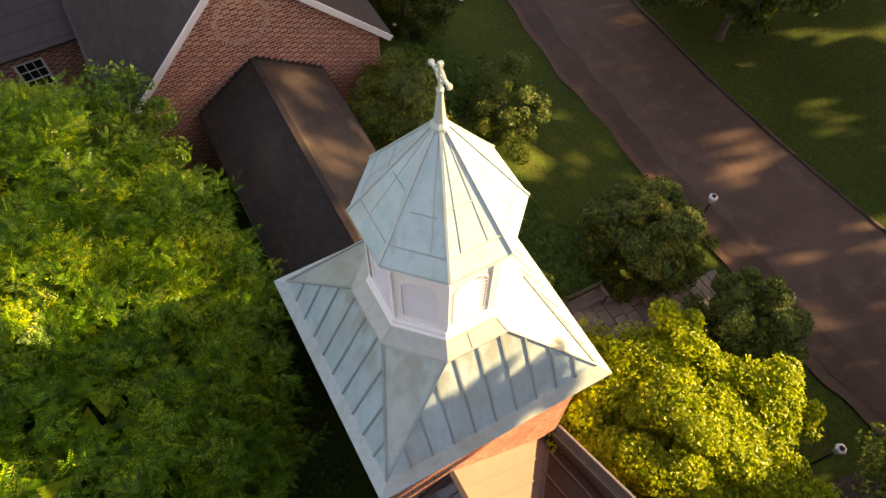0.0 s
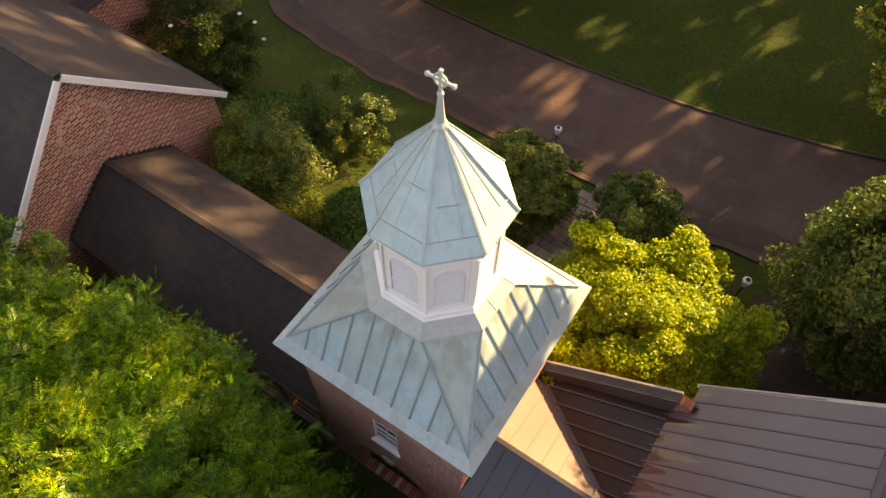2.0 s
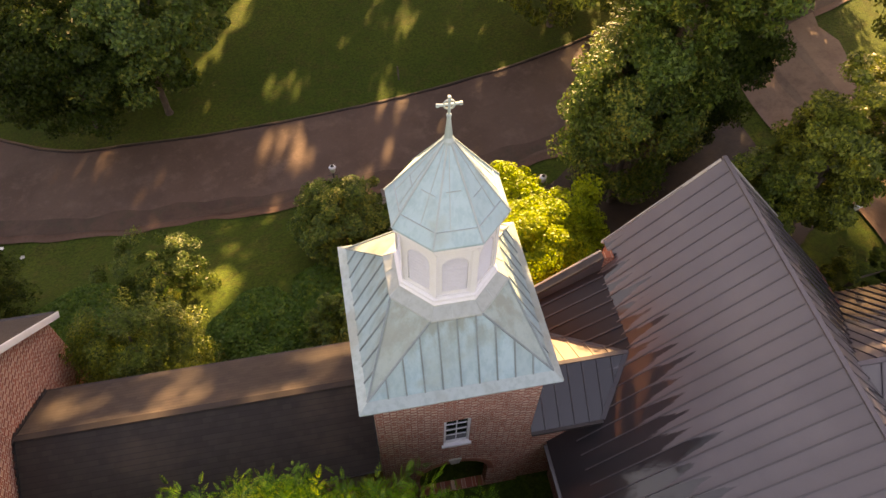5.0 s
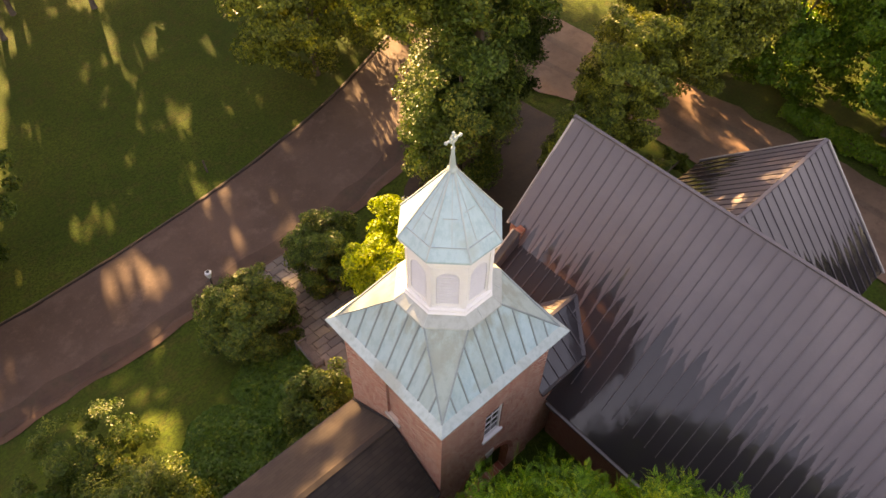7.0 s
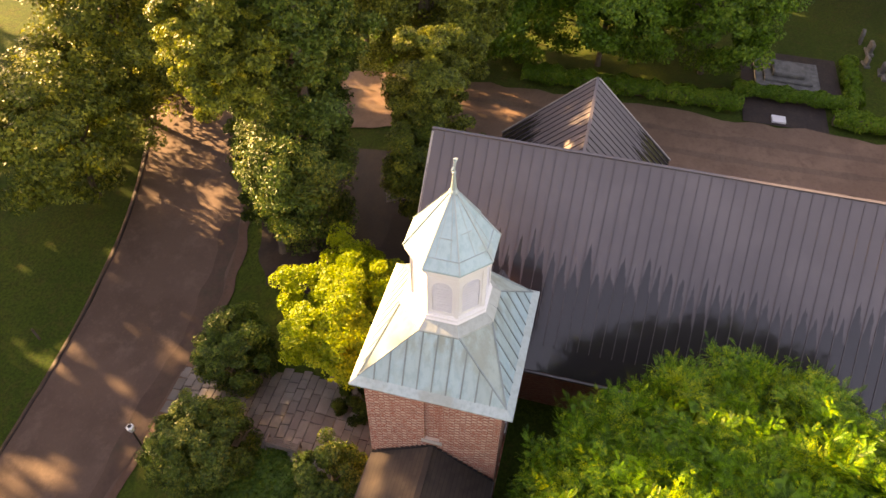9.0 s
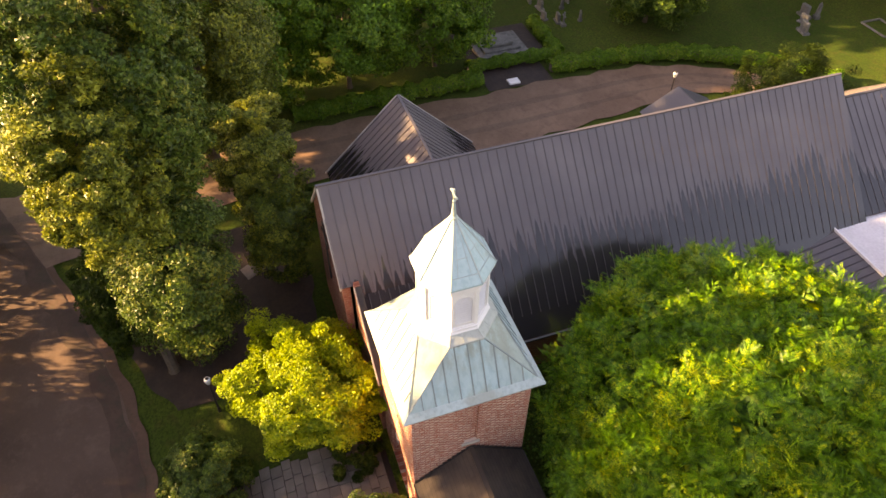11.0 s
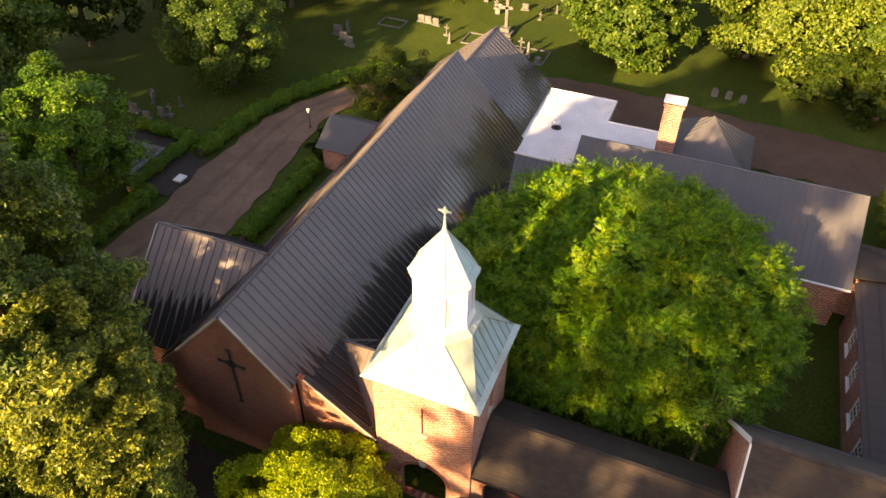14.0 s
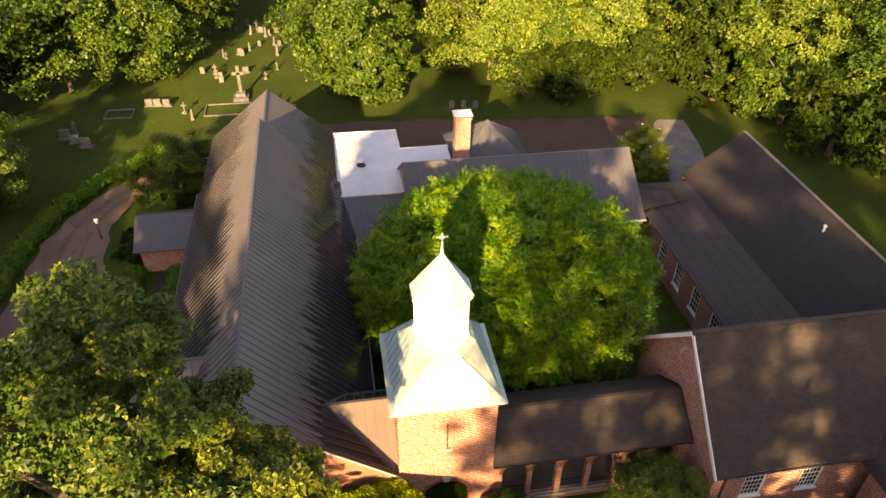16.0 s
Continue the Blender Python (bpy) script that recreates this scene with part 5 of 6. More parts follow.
    o.matrix_basis = Matrix.Translation((0, r * math.cos(a), 7.53 + r * math.sin(a))) @ pose(0, 0, 0, math.degrees(a) - 90, 0, 0)

# ---- east range ----
east = thing("east_hall", "long hall with dark shingle roof and white windows", "hall", (31, 14, 0))
for s in (-1, 1):
    part("roof_slope", slab([(31.4, 0.8, 8.35), (31.4, 25.4, 8.35), (31.4 + s * 5.1, 25.4, 4.4), (31.4 + s * 5.1, 0.8, 4.4)], 0.12), SHINGLE_Y, east)
part("side_roof", slab([(26.35, 24.3, 4.4), (21.0, 20.6, 3.82), (21.0, 5.0, 3.82), (26.35, 5.0, 4.4)], 0.1), SHINGLE_LOW, east, "shallow grey-brown side roof")
part("ridge_cap", bar((31.4, 0.8, 8.33), (31.4, 25.45, 8.33), 0.26, 0.06), LINK_METAL, east)
ew = lambda u, v, d: (21.35 + d, -u, v)
ewins = [(7.4, 8.6), (10.4, 11.6), (13.4, 14.6), (16.4, 17.6)]
part("side_wall", panel(ew, rect(-20.3, -5.6, -0.1, 3.75), [rect(-b, -a, 1.1, 3.2) for a, b in ewins], 0.3), BRICK_HALL, east)
for a, b in ewins:
    sash(east, ew, -b, -a, 1.1, 3.2, 3, 4, depth=0.08)
part("gable_wall", panel(lambda u, v, d: (u, 25.2 - d, v), [(26.4, -0.1), (36.3, -0.1), (36.3, 4.3), (31.4, 8.2), (26.4, 4.3)], [], 0.3), BRICK_HALL, east)
part("end_wall", panel(lambda u, v, d: (21.4 + u * 0.82, 20.4 + u * 0.57 - d, v), rect(0, 6.0, -0.1, 3.75), [], 0.25), BRICK_HALL, east)
part("vent_pipe", lathe([(0.09, 7.0), (0.09, 7.85), (0.13, 7.86), (0.13, 8.0)], 10, (30.3, 11.3, 0)), WHITE, east, "white roof vent pipe")
# south-east wing
sewing = thing("side_wing", "brick side wing with dark shingle roof", "building", (27, -9, 0))
part("wall", box(23.6, 31.0, -11.5, -5.9, -2.5, 4.1), BRICK_HALL, sewing)
for s in (-1, 1):
    part("roof_slope", slab([(27.3, -11.8, 8.2), (27.3, -3, 8.2), (27.3 + s * 4.1, -3, 4.0), (27.3 + s * 4.1, -11.8, 4.0)], 0.12), SHINGLE_Y, sewing)
part("gable", panel(lambda u, v, d: (u, -11.5 + d, v), [(23.6, 4.0), (31.0, 4.0), (27.3, 8.05)], [], 0.3), BRICK_HALL, sewing)

# ---- parish house wing (north) ----
wing = thing("parish_house", "brick wing with grey standing-seam metal roof", "building", (10.7, 25.5, 0))
WZ, WD = 7.5, 5.6
we = WZ - WD * 0.68
part("wall", panel(lambda u, v, d: (20.5 - d, u, v), [(20.2, -0.1), (30.8, -0.1), (30.8, we + 0.1), (25.5, WZ - 0.12), (20.2, we + 0.1)], [], 0.3), BRICK_HALL, wing)
part("wall", panel(lambda u, v, d: (1.1 + d, u, v), [(20.2, -0.1), (30.8, -0.1), (30.8, we + 0.1), (25.5, WZ - 0.12), (20.2, we + 0.1)], [], 0.3), BRICK_HALL, wing)
part("wall", box(1.4, 20.2, 20.2, 20.5, -0.1, we + 0.1), BRICK_HALL, wing)
part("wall", box(1.4, 20.2, 30.5, 30.8, -0.1, we + 0.1), BRICK_HALL, wing)
for s in (-1, 1):
    wr = part("roof_slope", slab([(0.85, 25.5, WZ), (20.8, 25.5, WZ), (20.8, 25.5 + s * WD, we), (0.85, 25.5 + s * WD, we)], 0.1), WING_METAL, wing)
    seams_along(wr, "x", 0.9, 20.8, 0.5, (0, 25.5, WZ), (0, 25.5 + s * WD, we), WING_SEAM)
part("ridge_cap", bar((0.85, 25.5, WZ - 0.03), (20.8, 25.5, WZ - 0.03), 0.16, 0.07), WING_SEAM, wing)
part("gutter", bar((0.9, 25.5 - WD - 0.05, we - 0.12), (20.8, 25.5 - WD - 0.05, we - 0.12), 0.12, 0.11), WHITE, wing)
chim = thing("chimney", "tall red-brick chimney stack with pale metal cap", "chimney", (6.8, 30.1, 4))
part("shaft", box(6.1, 7.5, 29.6, 30.6, 3.0, 9.1, 0.03), BRICK_HALL, chim)
part("corbel", box(6.0, 7.6, 29.5, 30.7, 9.1, 9.3, 0.02), BRICK_HALL, chim)
part("cap", box(5.95, 7.65, 29.45, 30.75, 9.42, 9.52, 0.03), WHITE, chim, "pale metal rain cap")
for px in (6.1, 7.5):
    for py in (29.6, 30.6):
        part("cap_leg", box(px - 0.05, px + 0.05, py - 0.05, py + 0.05, 9.3, 9.42), IRON, chim)
hip = thing("hipped_wing", "small wing with dark pyramid metal roof", "building", (9.9, 33.4, 0))
part("wall", box(6.6, 13.2, 30.9, 36.6, -0.1, 4.0), BRICK_HALL, hip)
pk = (9.9, 33.4, 7.0)
cs = [(6.2, 29.2, 3.9), (13.6, 29.2, 3.9), (13.6, 37, 3.9), (6.2, 37, 3.9)]
for i in range(4):
    a, b = Vector(cs[i]), Vector(cs[(i + 1) % 4])
    hr = part("roof_slope", slab([a, b, pk], 0.1), WING_METAL, hip)
    nn = (b - a).cross(Vector(pk) - a)
    for j in range(1, 14):
        f = j / 14
        q = a.lerp(b, f)
        top = a.lerp(Vector(pk), f * 2) if f < 0.5 else b.lerp(Vector(pk), (1 - f) * 2)
        if (top - q).length > 0.2:
            part("seam", bar(top, q, 0.04, 0.04, up=nn), WING_SEAM, hr)
flat = thing("flat_roofed_wing", "low brick wing with wrinkled white membrane flat roof", "building", (-1.5, 32, 0))
part("wall", box(-4.5, 1.4, 26.3, 37.5, -0.1, 4.1), BRICK_HALL, flat)
part("wall", box(1.4, 6.0, 31.0, 33.7, -0.1, 4.1), BRICK_HALL, flat)


def membrane(x0, x1, y0, y1):
    b = bmesh.new()
    nx, ny = int((x1 - x0) * 4), int((y1 - y0) * 4)
    g = [[b.verts.new((x0 + (x1 - x0) * i / nx, y0 + (y1 - y0) * j / ny, 4.3 + 0.05 * noise.noise((i * 0.16 + x0, j * 0.21, 0)) + 0.03 * noise.noise((i * 0.5, j * 0.35, 4)))) for i in range(nx + 1)] for j in range(ny + 1)]
    for j in range(ny):
        for i in range(nx):
            b.faces.new((g[j][i], g[j][i + 1], g[j + 1][i + 1], g[j + 1][i]))
    return b


part("membrane", membrane(-4.7, 1.5, 26.1, 37.7), MEMBRANE, flat)
part("membrane", membrane(1.5, 6.1, 31.0, 33.8), MEMBRANE, flat)
for x0, x1, y0, y1 in ((-4.7, 1.55, 37.62, 37.75), (1.48, 1.6, 33.8, 37.75), (1.48, 6.2, 33.75, 33.88), (-4.7, 0.9, 26.0, 26.12)):
    part("kerb", box(x0, x1, y0, y1, 4.1, 4.42, 0.02), WHITE, flat)
vent = thing("roof_vent", "squat metal roof vent on white membrane", "vent", (-2.3, 31.2, 4.25))
part("pipe", lathe([(0.2, 4.2), (0.2, 4.75)], 12, (-2.3, 31.2, 0)), IRON, vent)
part("cowl", lathe([(0.34, 4.75), (0.36, 4.8), (0.30, 4.95), (0.1, 5.02)], 12, (-2.3, 31.2, 0)), WHITE, vent)
part("flashing", lathe([(0.45, 4.27), (0.42, 4.36), (0.2, 4.4)], 12, (-2.3, 31.2, 0)), IRON, vent)
lean = thing("lean_to", "low lean-to with dark metal roof", "building", (-1.8, 23, 0))
lr = part("roof_slope", slab([(-4.4, 26.0, 4.25), (0.9, 26.0, 4.25), (0.9, 20.3, 3.1), (-4.4, 20.3, 3.1)], 0.1), WING_METAL, lean)
seams_along(lr, "x", -4.3, 0.8, 0.5, (0, 26, 4.25), (0, 20.3, 3.1), DARK_SEAM)
part("wall", box(-4.4, 0.9, 20.6, 20.9, -0.1, 3.0), BRICK_HALL, lean)
lk = thing("link_passage", "low passage with shallow brown roof between the wings", "building", (23, 22.6, 0))
part("roof", slab([(20.5, 20.7, 4.2), (26.4, 21.5, 4.35), (26.4, 24.3, 4.35), (20.5, 24.6, 4.3)], 0.12), SHINGLE_X, lk)
part("wall", box(20.6, 26.2, 21.8, 24.0, -0.1, 4.1), BRICK_HALL, lk)


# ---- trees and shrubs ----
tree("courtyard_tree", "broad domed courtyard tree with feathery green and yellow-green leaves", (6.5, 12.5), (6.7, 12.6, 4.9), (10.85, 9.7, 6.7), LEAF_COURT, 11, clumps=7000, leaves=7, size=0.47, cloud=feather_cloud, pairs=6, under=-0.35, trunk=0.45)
tree("small_tree", "thin young tree with pale bare branches beside the hall gable", (13.2, 5.2), (13.2, 5.2, 5.8), (1.8, 1.6, 2.6), LEAF_GREEN, 12, clumps=46, leaves=60, size=0.22, trunk=0.11, bark=PALE_BARK)
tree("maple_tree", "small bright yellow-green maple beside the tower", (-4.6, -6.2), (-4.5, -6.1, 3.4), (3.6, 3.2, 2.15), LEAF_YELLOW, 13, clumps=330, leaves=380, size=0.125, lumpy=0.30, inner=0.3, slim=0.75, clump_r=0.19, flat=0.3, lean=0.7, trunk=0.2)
# shrub leaves instead of oak leaves: the crown's shade is in the colour
tree("oak_tree", "very tall oak beside the road, shade put into its leaf colour", (-12.6, -11.2), (-12.1, -11.2, 17.6), (3.9, 3.9, 7.4), LEAF_BUSH, 14, clumps=480, leaves=310, size=0.19, lumpy=0.20, inner=0.3, slim=0.6, clump_r=0.13, flat=0.5, lean=0.8, trunk=0.55, under=-0.9)
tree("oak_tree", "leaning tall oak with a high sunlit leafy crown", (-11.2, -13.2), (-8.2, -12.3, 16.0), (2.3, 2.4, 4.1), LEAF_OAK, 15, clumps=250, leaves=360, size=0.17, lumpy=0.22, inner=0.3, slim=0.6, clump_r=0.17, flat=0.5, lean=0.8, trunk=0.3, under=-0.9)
# dark leaves stand in for the shade on this lower oak
tree("oak_tree", "broad oak with dense lower limbs beside the road, shade put into its leaf colour", (-15.4, -13.8), (-14.6, -13.0, 8.8), (3.1, 2.8, 5.6), LEAF_DEEP, 18, clumps=220, leaves=360, size=0.18, lumpy=0.32, slim=0.6, clump_r=0.2, flat=0.45, lean=0.8, trunk=0.35, under=-0.9)
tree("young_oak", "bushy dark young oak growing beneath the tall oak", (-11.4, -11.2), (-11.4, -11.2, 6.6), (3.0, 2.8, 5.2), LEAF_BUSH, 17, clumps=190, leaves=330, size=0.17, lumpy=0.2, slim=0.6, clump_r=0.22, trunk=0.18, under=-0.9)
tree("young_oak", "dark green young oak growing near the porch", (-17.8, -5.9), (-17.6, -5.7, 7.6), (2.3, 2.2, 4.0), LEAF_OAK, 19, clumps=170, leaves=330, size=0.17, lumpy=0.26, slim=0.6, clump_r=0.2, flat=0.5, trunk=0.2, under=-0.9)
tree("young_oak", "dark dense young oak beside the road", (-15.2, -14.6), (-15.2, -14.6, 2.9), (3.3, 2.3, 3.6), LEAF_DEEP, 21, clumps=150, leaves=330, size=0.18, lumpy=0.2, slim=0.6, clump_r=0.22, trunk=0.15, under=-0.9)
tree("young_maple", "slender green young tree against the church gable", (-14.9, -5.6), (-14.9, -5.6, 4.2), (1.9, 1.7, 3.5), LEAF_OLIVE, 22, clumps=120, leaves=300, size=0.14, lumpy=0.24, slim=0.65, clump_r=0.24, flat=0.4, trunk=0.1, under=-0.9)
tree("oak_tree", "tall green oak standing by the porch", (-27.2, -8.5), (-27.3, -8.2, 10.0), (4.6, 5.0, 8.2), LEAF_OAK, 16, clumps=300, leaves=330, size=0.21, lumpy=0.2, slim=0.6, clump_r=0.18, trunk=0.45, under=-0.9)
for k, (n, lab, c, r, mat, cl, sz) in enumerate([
    ("broad_tree", "dense green broadleaf tree beside the drive", (-35.5, 3.5, 6.5), (5.0, 5.0, 4.8), LEAF_GREEN, 190, 0.34),
    ("broad_tree", "dense green broadleaf tree beside the drive", (-36.5, 11.5, 6.8), (4.6, 4.6, 5.0), LEAF_GREEN, 180, 0.34),
    ("broad_tree", "dense green broadleaf tree beside the drive", (-35, -4.5, 6.0), (4.6, 4.4, 5.4), LEAF_GREEN, 190, 0.34),
    ("broad_tree", "dense green broadleaf tree behind the drive", (-43, -3, 9), (6.5, 6.5, 7.0), LEAF_OAK, 190, 0.42),
    ("broad_tree", "dense green broadleaf tree behind the drive", (-46, 8, 9), (6, 6, 7.0), LEAF_FOREST, 170, 0.45),
    ("churchyard_tree", "rounded dark green tree among the gravestones", (-37.5, 33.5, 5.8), (5.6, 5.2, 5.2), LEAF_FOREST, 210, 0.36),
    ("roadside_tree", "tall roadside tree beyond the asphalt road", (12.8, -25.2, 3.6), (4.4, 3.4, 3.7), LEAF_BUSH, 120, 0.34),
    ("roadside_tree", "tall roadside tree beyond the asphalt road", (-12.8, -27.4, 4.8), (5.2, 4.0, 4.8), LEAF_OAK, 190, 0.32),
    ("roadside_tree", "tall roadside tree beyond the asphalt road", (-29, -31, 6), (7, 6.0, 7.0), LEAF_OAK, 190, 0.42),
    ("roadside_tree", "tall reddish-green roadside tree beyond the road", (-20.5, -28, 7.6), (4.8, 4.0, 7.6), LEAF_OAK, 200, 0.36),
    ("broad_tree", "low bushy tree at the edge of the drive", (-34, -11, 4.5), (3.8, 3.4, 4.4), LEAF_GREEN, 150, 0.36),
    ("broad_tree", "dense tree shading the west lawn", (-33, -15, 14), (6.5, 6.5, 10.5), LEAF_OAK, 200, 0.42),
    # rows beyond y = -45 stay out of view, added only to cast shade
    ("roadside_tree", "unseen rounded tree added beyond the south lawn to cast shade", (-32.5, -73.5, 7.49), (3.7, 3.2, 6.6), LEAF_OAK, 120, 0.6),
    ("roadside_tree", "unseen rounded tree added beyond the south lawn to cast shade", (-23.19, -73.6, 7.74), (3.7, 3.2, 6.6), LEAF_OAK, 120, 0.6),
    ("roadside_tree", "unseen rounded tree added beyond the south lawn to cast shade", (-18.73, -75.2, 7.79), (3.7, 3.2, 6.6), LEAF_OAK, 120, 0.6),
    ("roadside_tree", "unseen rounded tree added beyond the south lawn to cast shade", (-8.485, -72.6, 6.13), (3.7, 3.2, 6.6), LEAF_OAK, 120, 0.6),
    ("roadside_tree", "unseen rounded tree added beyond the south lawn to cast shade", (-0.823, -76.5, 6.99), (3.7, 3.2, 6.6), LEAF_OAK, 120, 0.6),
    ("roadside_tree", "unseen rounded tree added beyond the south lawn to cast shade", (7.73, -77.9, 6.33), (3.7, 3.2, 6.6), LEAF_OAK, 120, 0.6),
    ("roadside_tree", "unseen rounded tree added beyond the south lawn to cast shade", (14.03, -72.5, 7.43), (3.7, 3.2, 6.6), LEAF_OAK, 120, 0.6),
    ("roadside_tree", "unseen rounded tree added beyond the south lawn to cast shade", (21.57, -73.2, 6.18), (3.7, 3.2, 6.6), LEAF_OAK, 120, 0.6),
    ("roadside_tree", "unseen rounded tree added beyond the south lawn to cast shade", (31.87, -77.2, 5.9), (3.7, 3.2, 6.6), LEAF_OAK, 120, 0.6),
    ("roadside_tree", "unseen rounded tree added beyond the south lawn to cast shade", (40.82, -76.7, 6.33), (3.7, 3.2, 6.6), LEAF_OAK, 120, 0.6),
    ("roadside_tree", "unseen tall oak added south of the road to cast shade", (-28.41, -55, 26.6), (4.4, 4.4, 9), LEAF_OAK, 120, 0.5),
    ("roadside_tree", "unseen tall oak added south of the road to cast shade", (-37.41, -55, 26.0), (4.6, 4.6, 9), LEAF_OAK, 120, 0.5),
    ("roadside_tree", "unseen tall oak added south of the road to cast shade", (-9.004, -52, 25.5), (4.4, 4, 9), LEAF_OAK, 120, 0.45),
    # high crowns added out of view to shade the wing and chimney
    ("roadside_tree", "unseen high crown added above the southern oaks to cast shade", (-9.206, -53, 37.4), (4.9, 4, 3.4), LEAF_OAK, 150, 0.45),
    ("roadside_tree", "unseen high crown added above the southern oaks to cast shade", (-22.21, -53, 39.2), (3.0, 3, 3.0), LEAF_OAK, 90, 0.45),
    ("roadside_tree", "unseen tall oak added south of the road to cast shade", (0.198, -51, 25.8), (4.4, 4.5, 8.6), LEAF_OAK, 190, 0.45),
    ("roadside_tree", "unseen tall oak added south of the road to cast shade", (9.296, -52, 26.3), (4.5, 4.5, 9), LEAF_OAK, 190, 0.45),
    ("roadside_tree", "unseen tall oak added south of the road to cast shade", (18.2, -51, 26.3), (4.8, 4.5, 9), LEAF_OAK, 190, 0.45),
    ("roadside_tree", "unseen tall oak added south of the road to cast shade", (27.3, -52, 24.3), (4.6, 4.5, 8.5), LEAF_OAK, 165, 0.45),
    ("roadside_tree", "unseen tall oak added south of the road to cast shade", (36.2, -51, 23.3), (5, 4.5, 8.5), LEAF_OAK, 120, 0.45),
    ("roadside_tree", "unseen tall oak added south of the road to cast shade", (45, -49, 21.3), (5, 4.5, 9), LEAF_OAK, 120, 0.45),
    ("roadside_tree", "unseen tall oak added south of the road to cast shade", (-15.21, -55, 19.5), (2.6, 3, 7.5), LEAF_OAK, 26, 0.45),
    ("roadside_tree", "unseen slender tree added south of the road to break the sunlight", (-21.6, -48.14, 8.825), (2.6, 2.4, 8.2), LEAF_OAK, 35, 0.45),
    ("roadside_tree", "unseen slender tree added south of the road to break the sunlight", (-15.29, -47.94, 8.064), (2.6, 2.4, 8.2), LEAF_OAK, 80, 0.45),
    ("roadside_tree", "unseen slender tree added south of the road to break the sunlight", (-10.92, -47.41, 8.548), (2.6, 2.4, 8.2), LEAF_OAK, 80, 0.45),
    ("roadside_tree", "unseen slender tree added south of the road to break the sunlight", (-4.924, -47.01, 9.076), (2.6, 2.4, 8.2), LEAF_OAK, 80, 0.45),
    ("roadside_tree", "unseen slender tree added south of the road to break the sunlight", (2.007, -48.31, 9.5), (2.6, 2.4, 8.2), LEAF_OAK, 80, 0.45),
    ("roadside_tree", "unseen slender tree added south of the road to break the sunlight", (6.196, -47.91, 10.07), (2.6, 2.4, 8.2), LEAF_OAK, 80, 0.45),
    ("roadside_tree", "unseen slender tree added south of the road to break the sunlight", (12.52, -47.65, 9.58), (2.6, 2.4, 8.2), LEAF_OAK, 80, 0.45),
    ("roadside_tree", "unseen slender tree added south of the road to break the sunlight", (17.19, -47.6, 9.38), (2.6, 2.4, 8.2), LEAF_OAK, 80, 0.45),
    ("roadside_tree", "unseen slender tree added south of the road to break the sunlight", (23.44, -49.42, 10.06), (2.6, 2.4, 8.2), LEAF_OAK, 80, 0.45),
    ("roadside_tree", "unseen slender tree added south of the road to break the sunlight", (29.22, -47.7, 10.1), (2.6, 2.4, 8.2), LEAF_OAK, 80, 0.45),
    ("roadside_tree", "unseen slender tree added south of the road to break the sunlight", (35.26, -47.2, 8.887), (2.6, 2.4, 8.2), LEAF_OAK, 80, 0.45),
    ("roadside_tree", "unseen slender tree added south of the road to break the sunlight", (41.14, -48.39, 10.24), (2.6, 2.4, 8.2), LEAF_OAK, 80, 0.45),
    ("roadside_tree", "unseen slender tree added south of the road to break the sunlight", (-19.37, -53.61, 9.78), (2.6, 2.4, 8.2), LEAF_OAK, 75, 0.5),
    ("roadside_tree", "unseen slender tree added south of the road to break the sunlight", (-7.576, -55.76, 12.4), (2.6, 2.4, 8.2), LEAF_OAK, 75, 0.5),
    ("roadside_tree", "unseen slender tree added south of the road to break the sunlight", (-1.324, -54.57, 10.78), (2.6, 2.4, 8.2), LEAF_OAK, 75, 0.5),
    ("roadside_tree", "unseen slender tree added south of the road to break the sunlight", (5.451, -55.02, 9.98), (2.6, 2.4, 8.2), LEAF_OAK, 75, 0.5),
    ("roadside_tree", "unseen slender tree added south of the road to break the sunlight", (12.7, -56.23, 10.1), (2.6, 2.4, 8.2), LEAF_OAK, 75, 0.5),
    ("roadside_tree", "unseen slender tree added south of the road to break the sunlight", (16.22, -55.7, 10.62), (2.6, 2.4, 8.2), LEAF_OAK, 75, 0.5),
    ("roadside_tree", "unseen slender tree added south of the road to break the sunlight", (24.84, -55.36, 9.74), (2.6, 2.4, 8.2), LEAF_OAK, 75, 0.5),
    ("roadside_tree", "unseen slender tree added south of the road to break the sunlight", (28.73, -53.53, 9.59), (2.6, 2.4, 8.2), LEAF_OAK, 75, 0.5),
    ("roadside_tree", "unseen slender tree added south of the road to break the sunlight", (35.99, -55.37, 11.38), (2.6, 2.4, 8.2), LEAF_OAK, 75, 0.5),
    ("roadside_tree", "unseen slender tree added south of the road to break the sunlight", (41.05, -54.43, 10.89), (2.6, 2.4, 8.2), LEAF_OAK, 75, 0.5),
    ("roadside_tree", "dark drooping roadside tree overhanging the asphalt road", (17.3, -25.2, 2.4), (4.7, 4.4, 4.6), LEAF_DEEP, 200, 0.30),
    ("roadside_tree", "spreading roadside tree beyond the asphalt road", (20, -31, 3), (4.5, 3.5, 5.5), LEAF_OAK, 150, 0.45),
]):
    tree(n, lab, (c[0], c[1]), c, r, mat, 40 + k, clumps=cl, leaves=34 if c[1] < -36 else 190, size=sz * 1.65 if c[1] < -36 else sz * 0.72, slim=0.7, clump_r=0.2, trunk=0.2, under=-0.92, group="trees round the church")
# woods north and east of the churchyard
rs = np.random.RandomState(77)
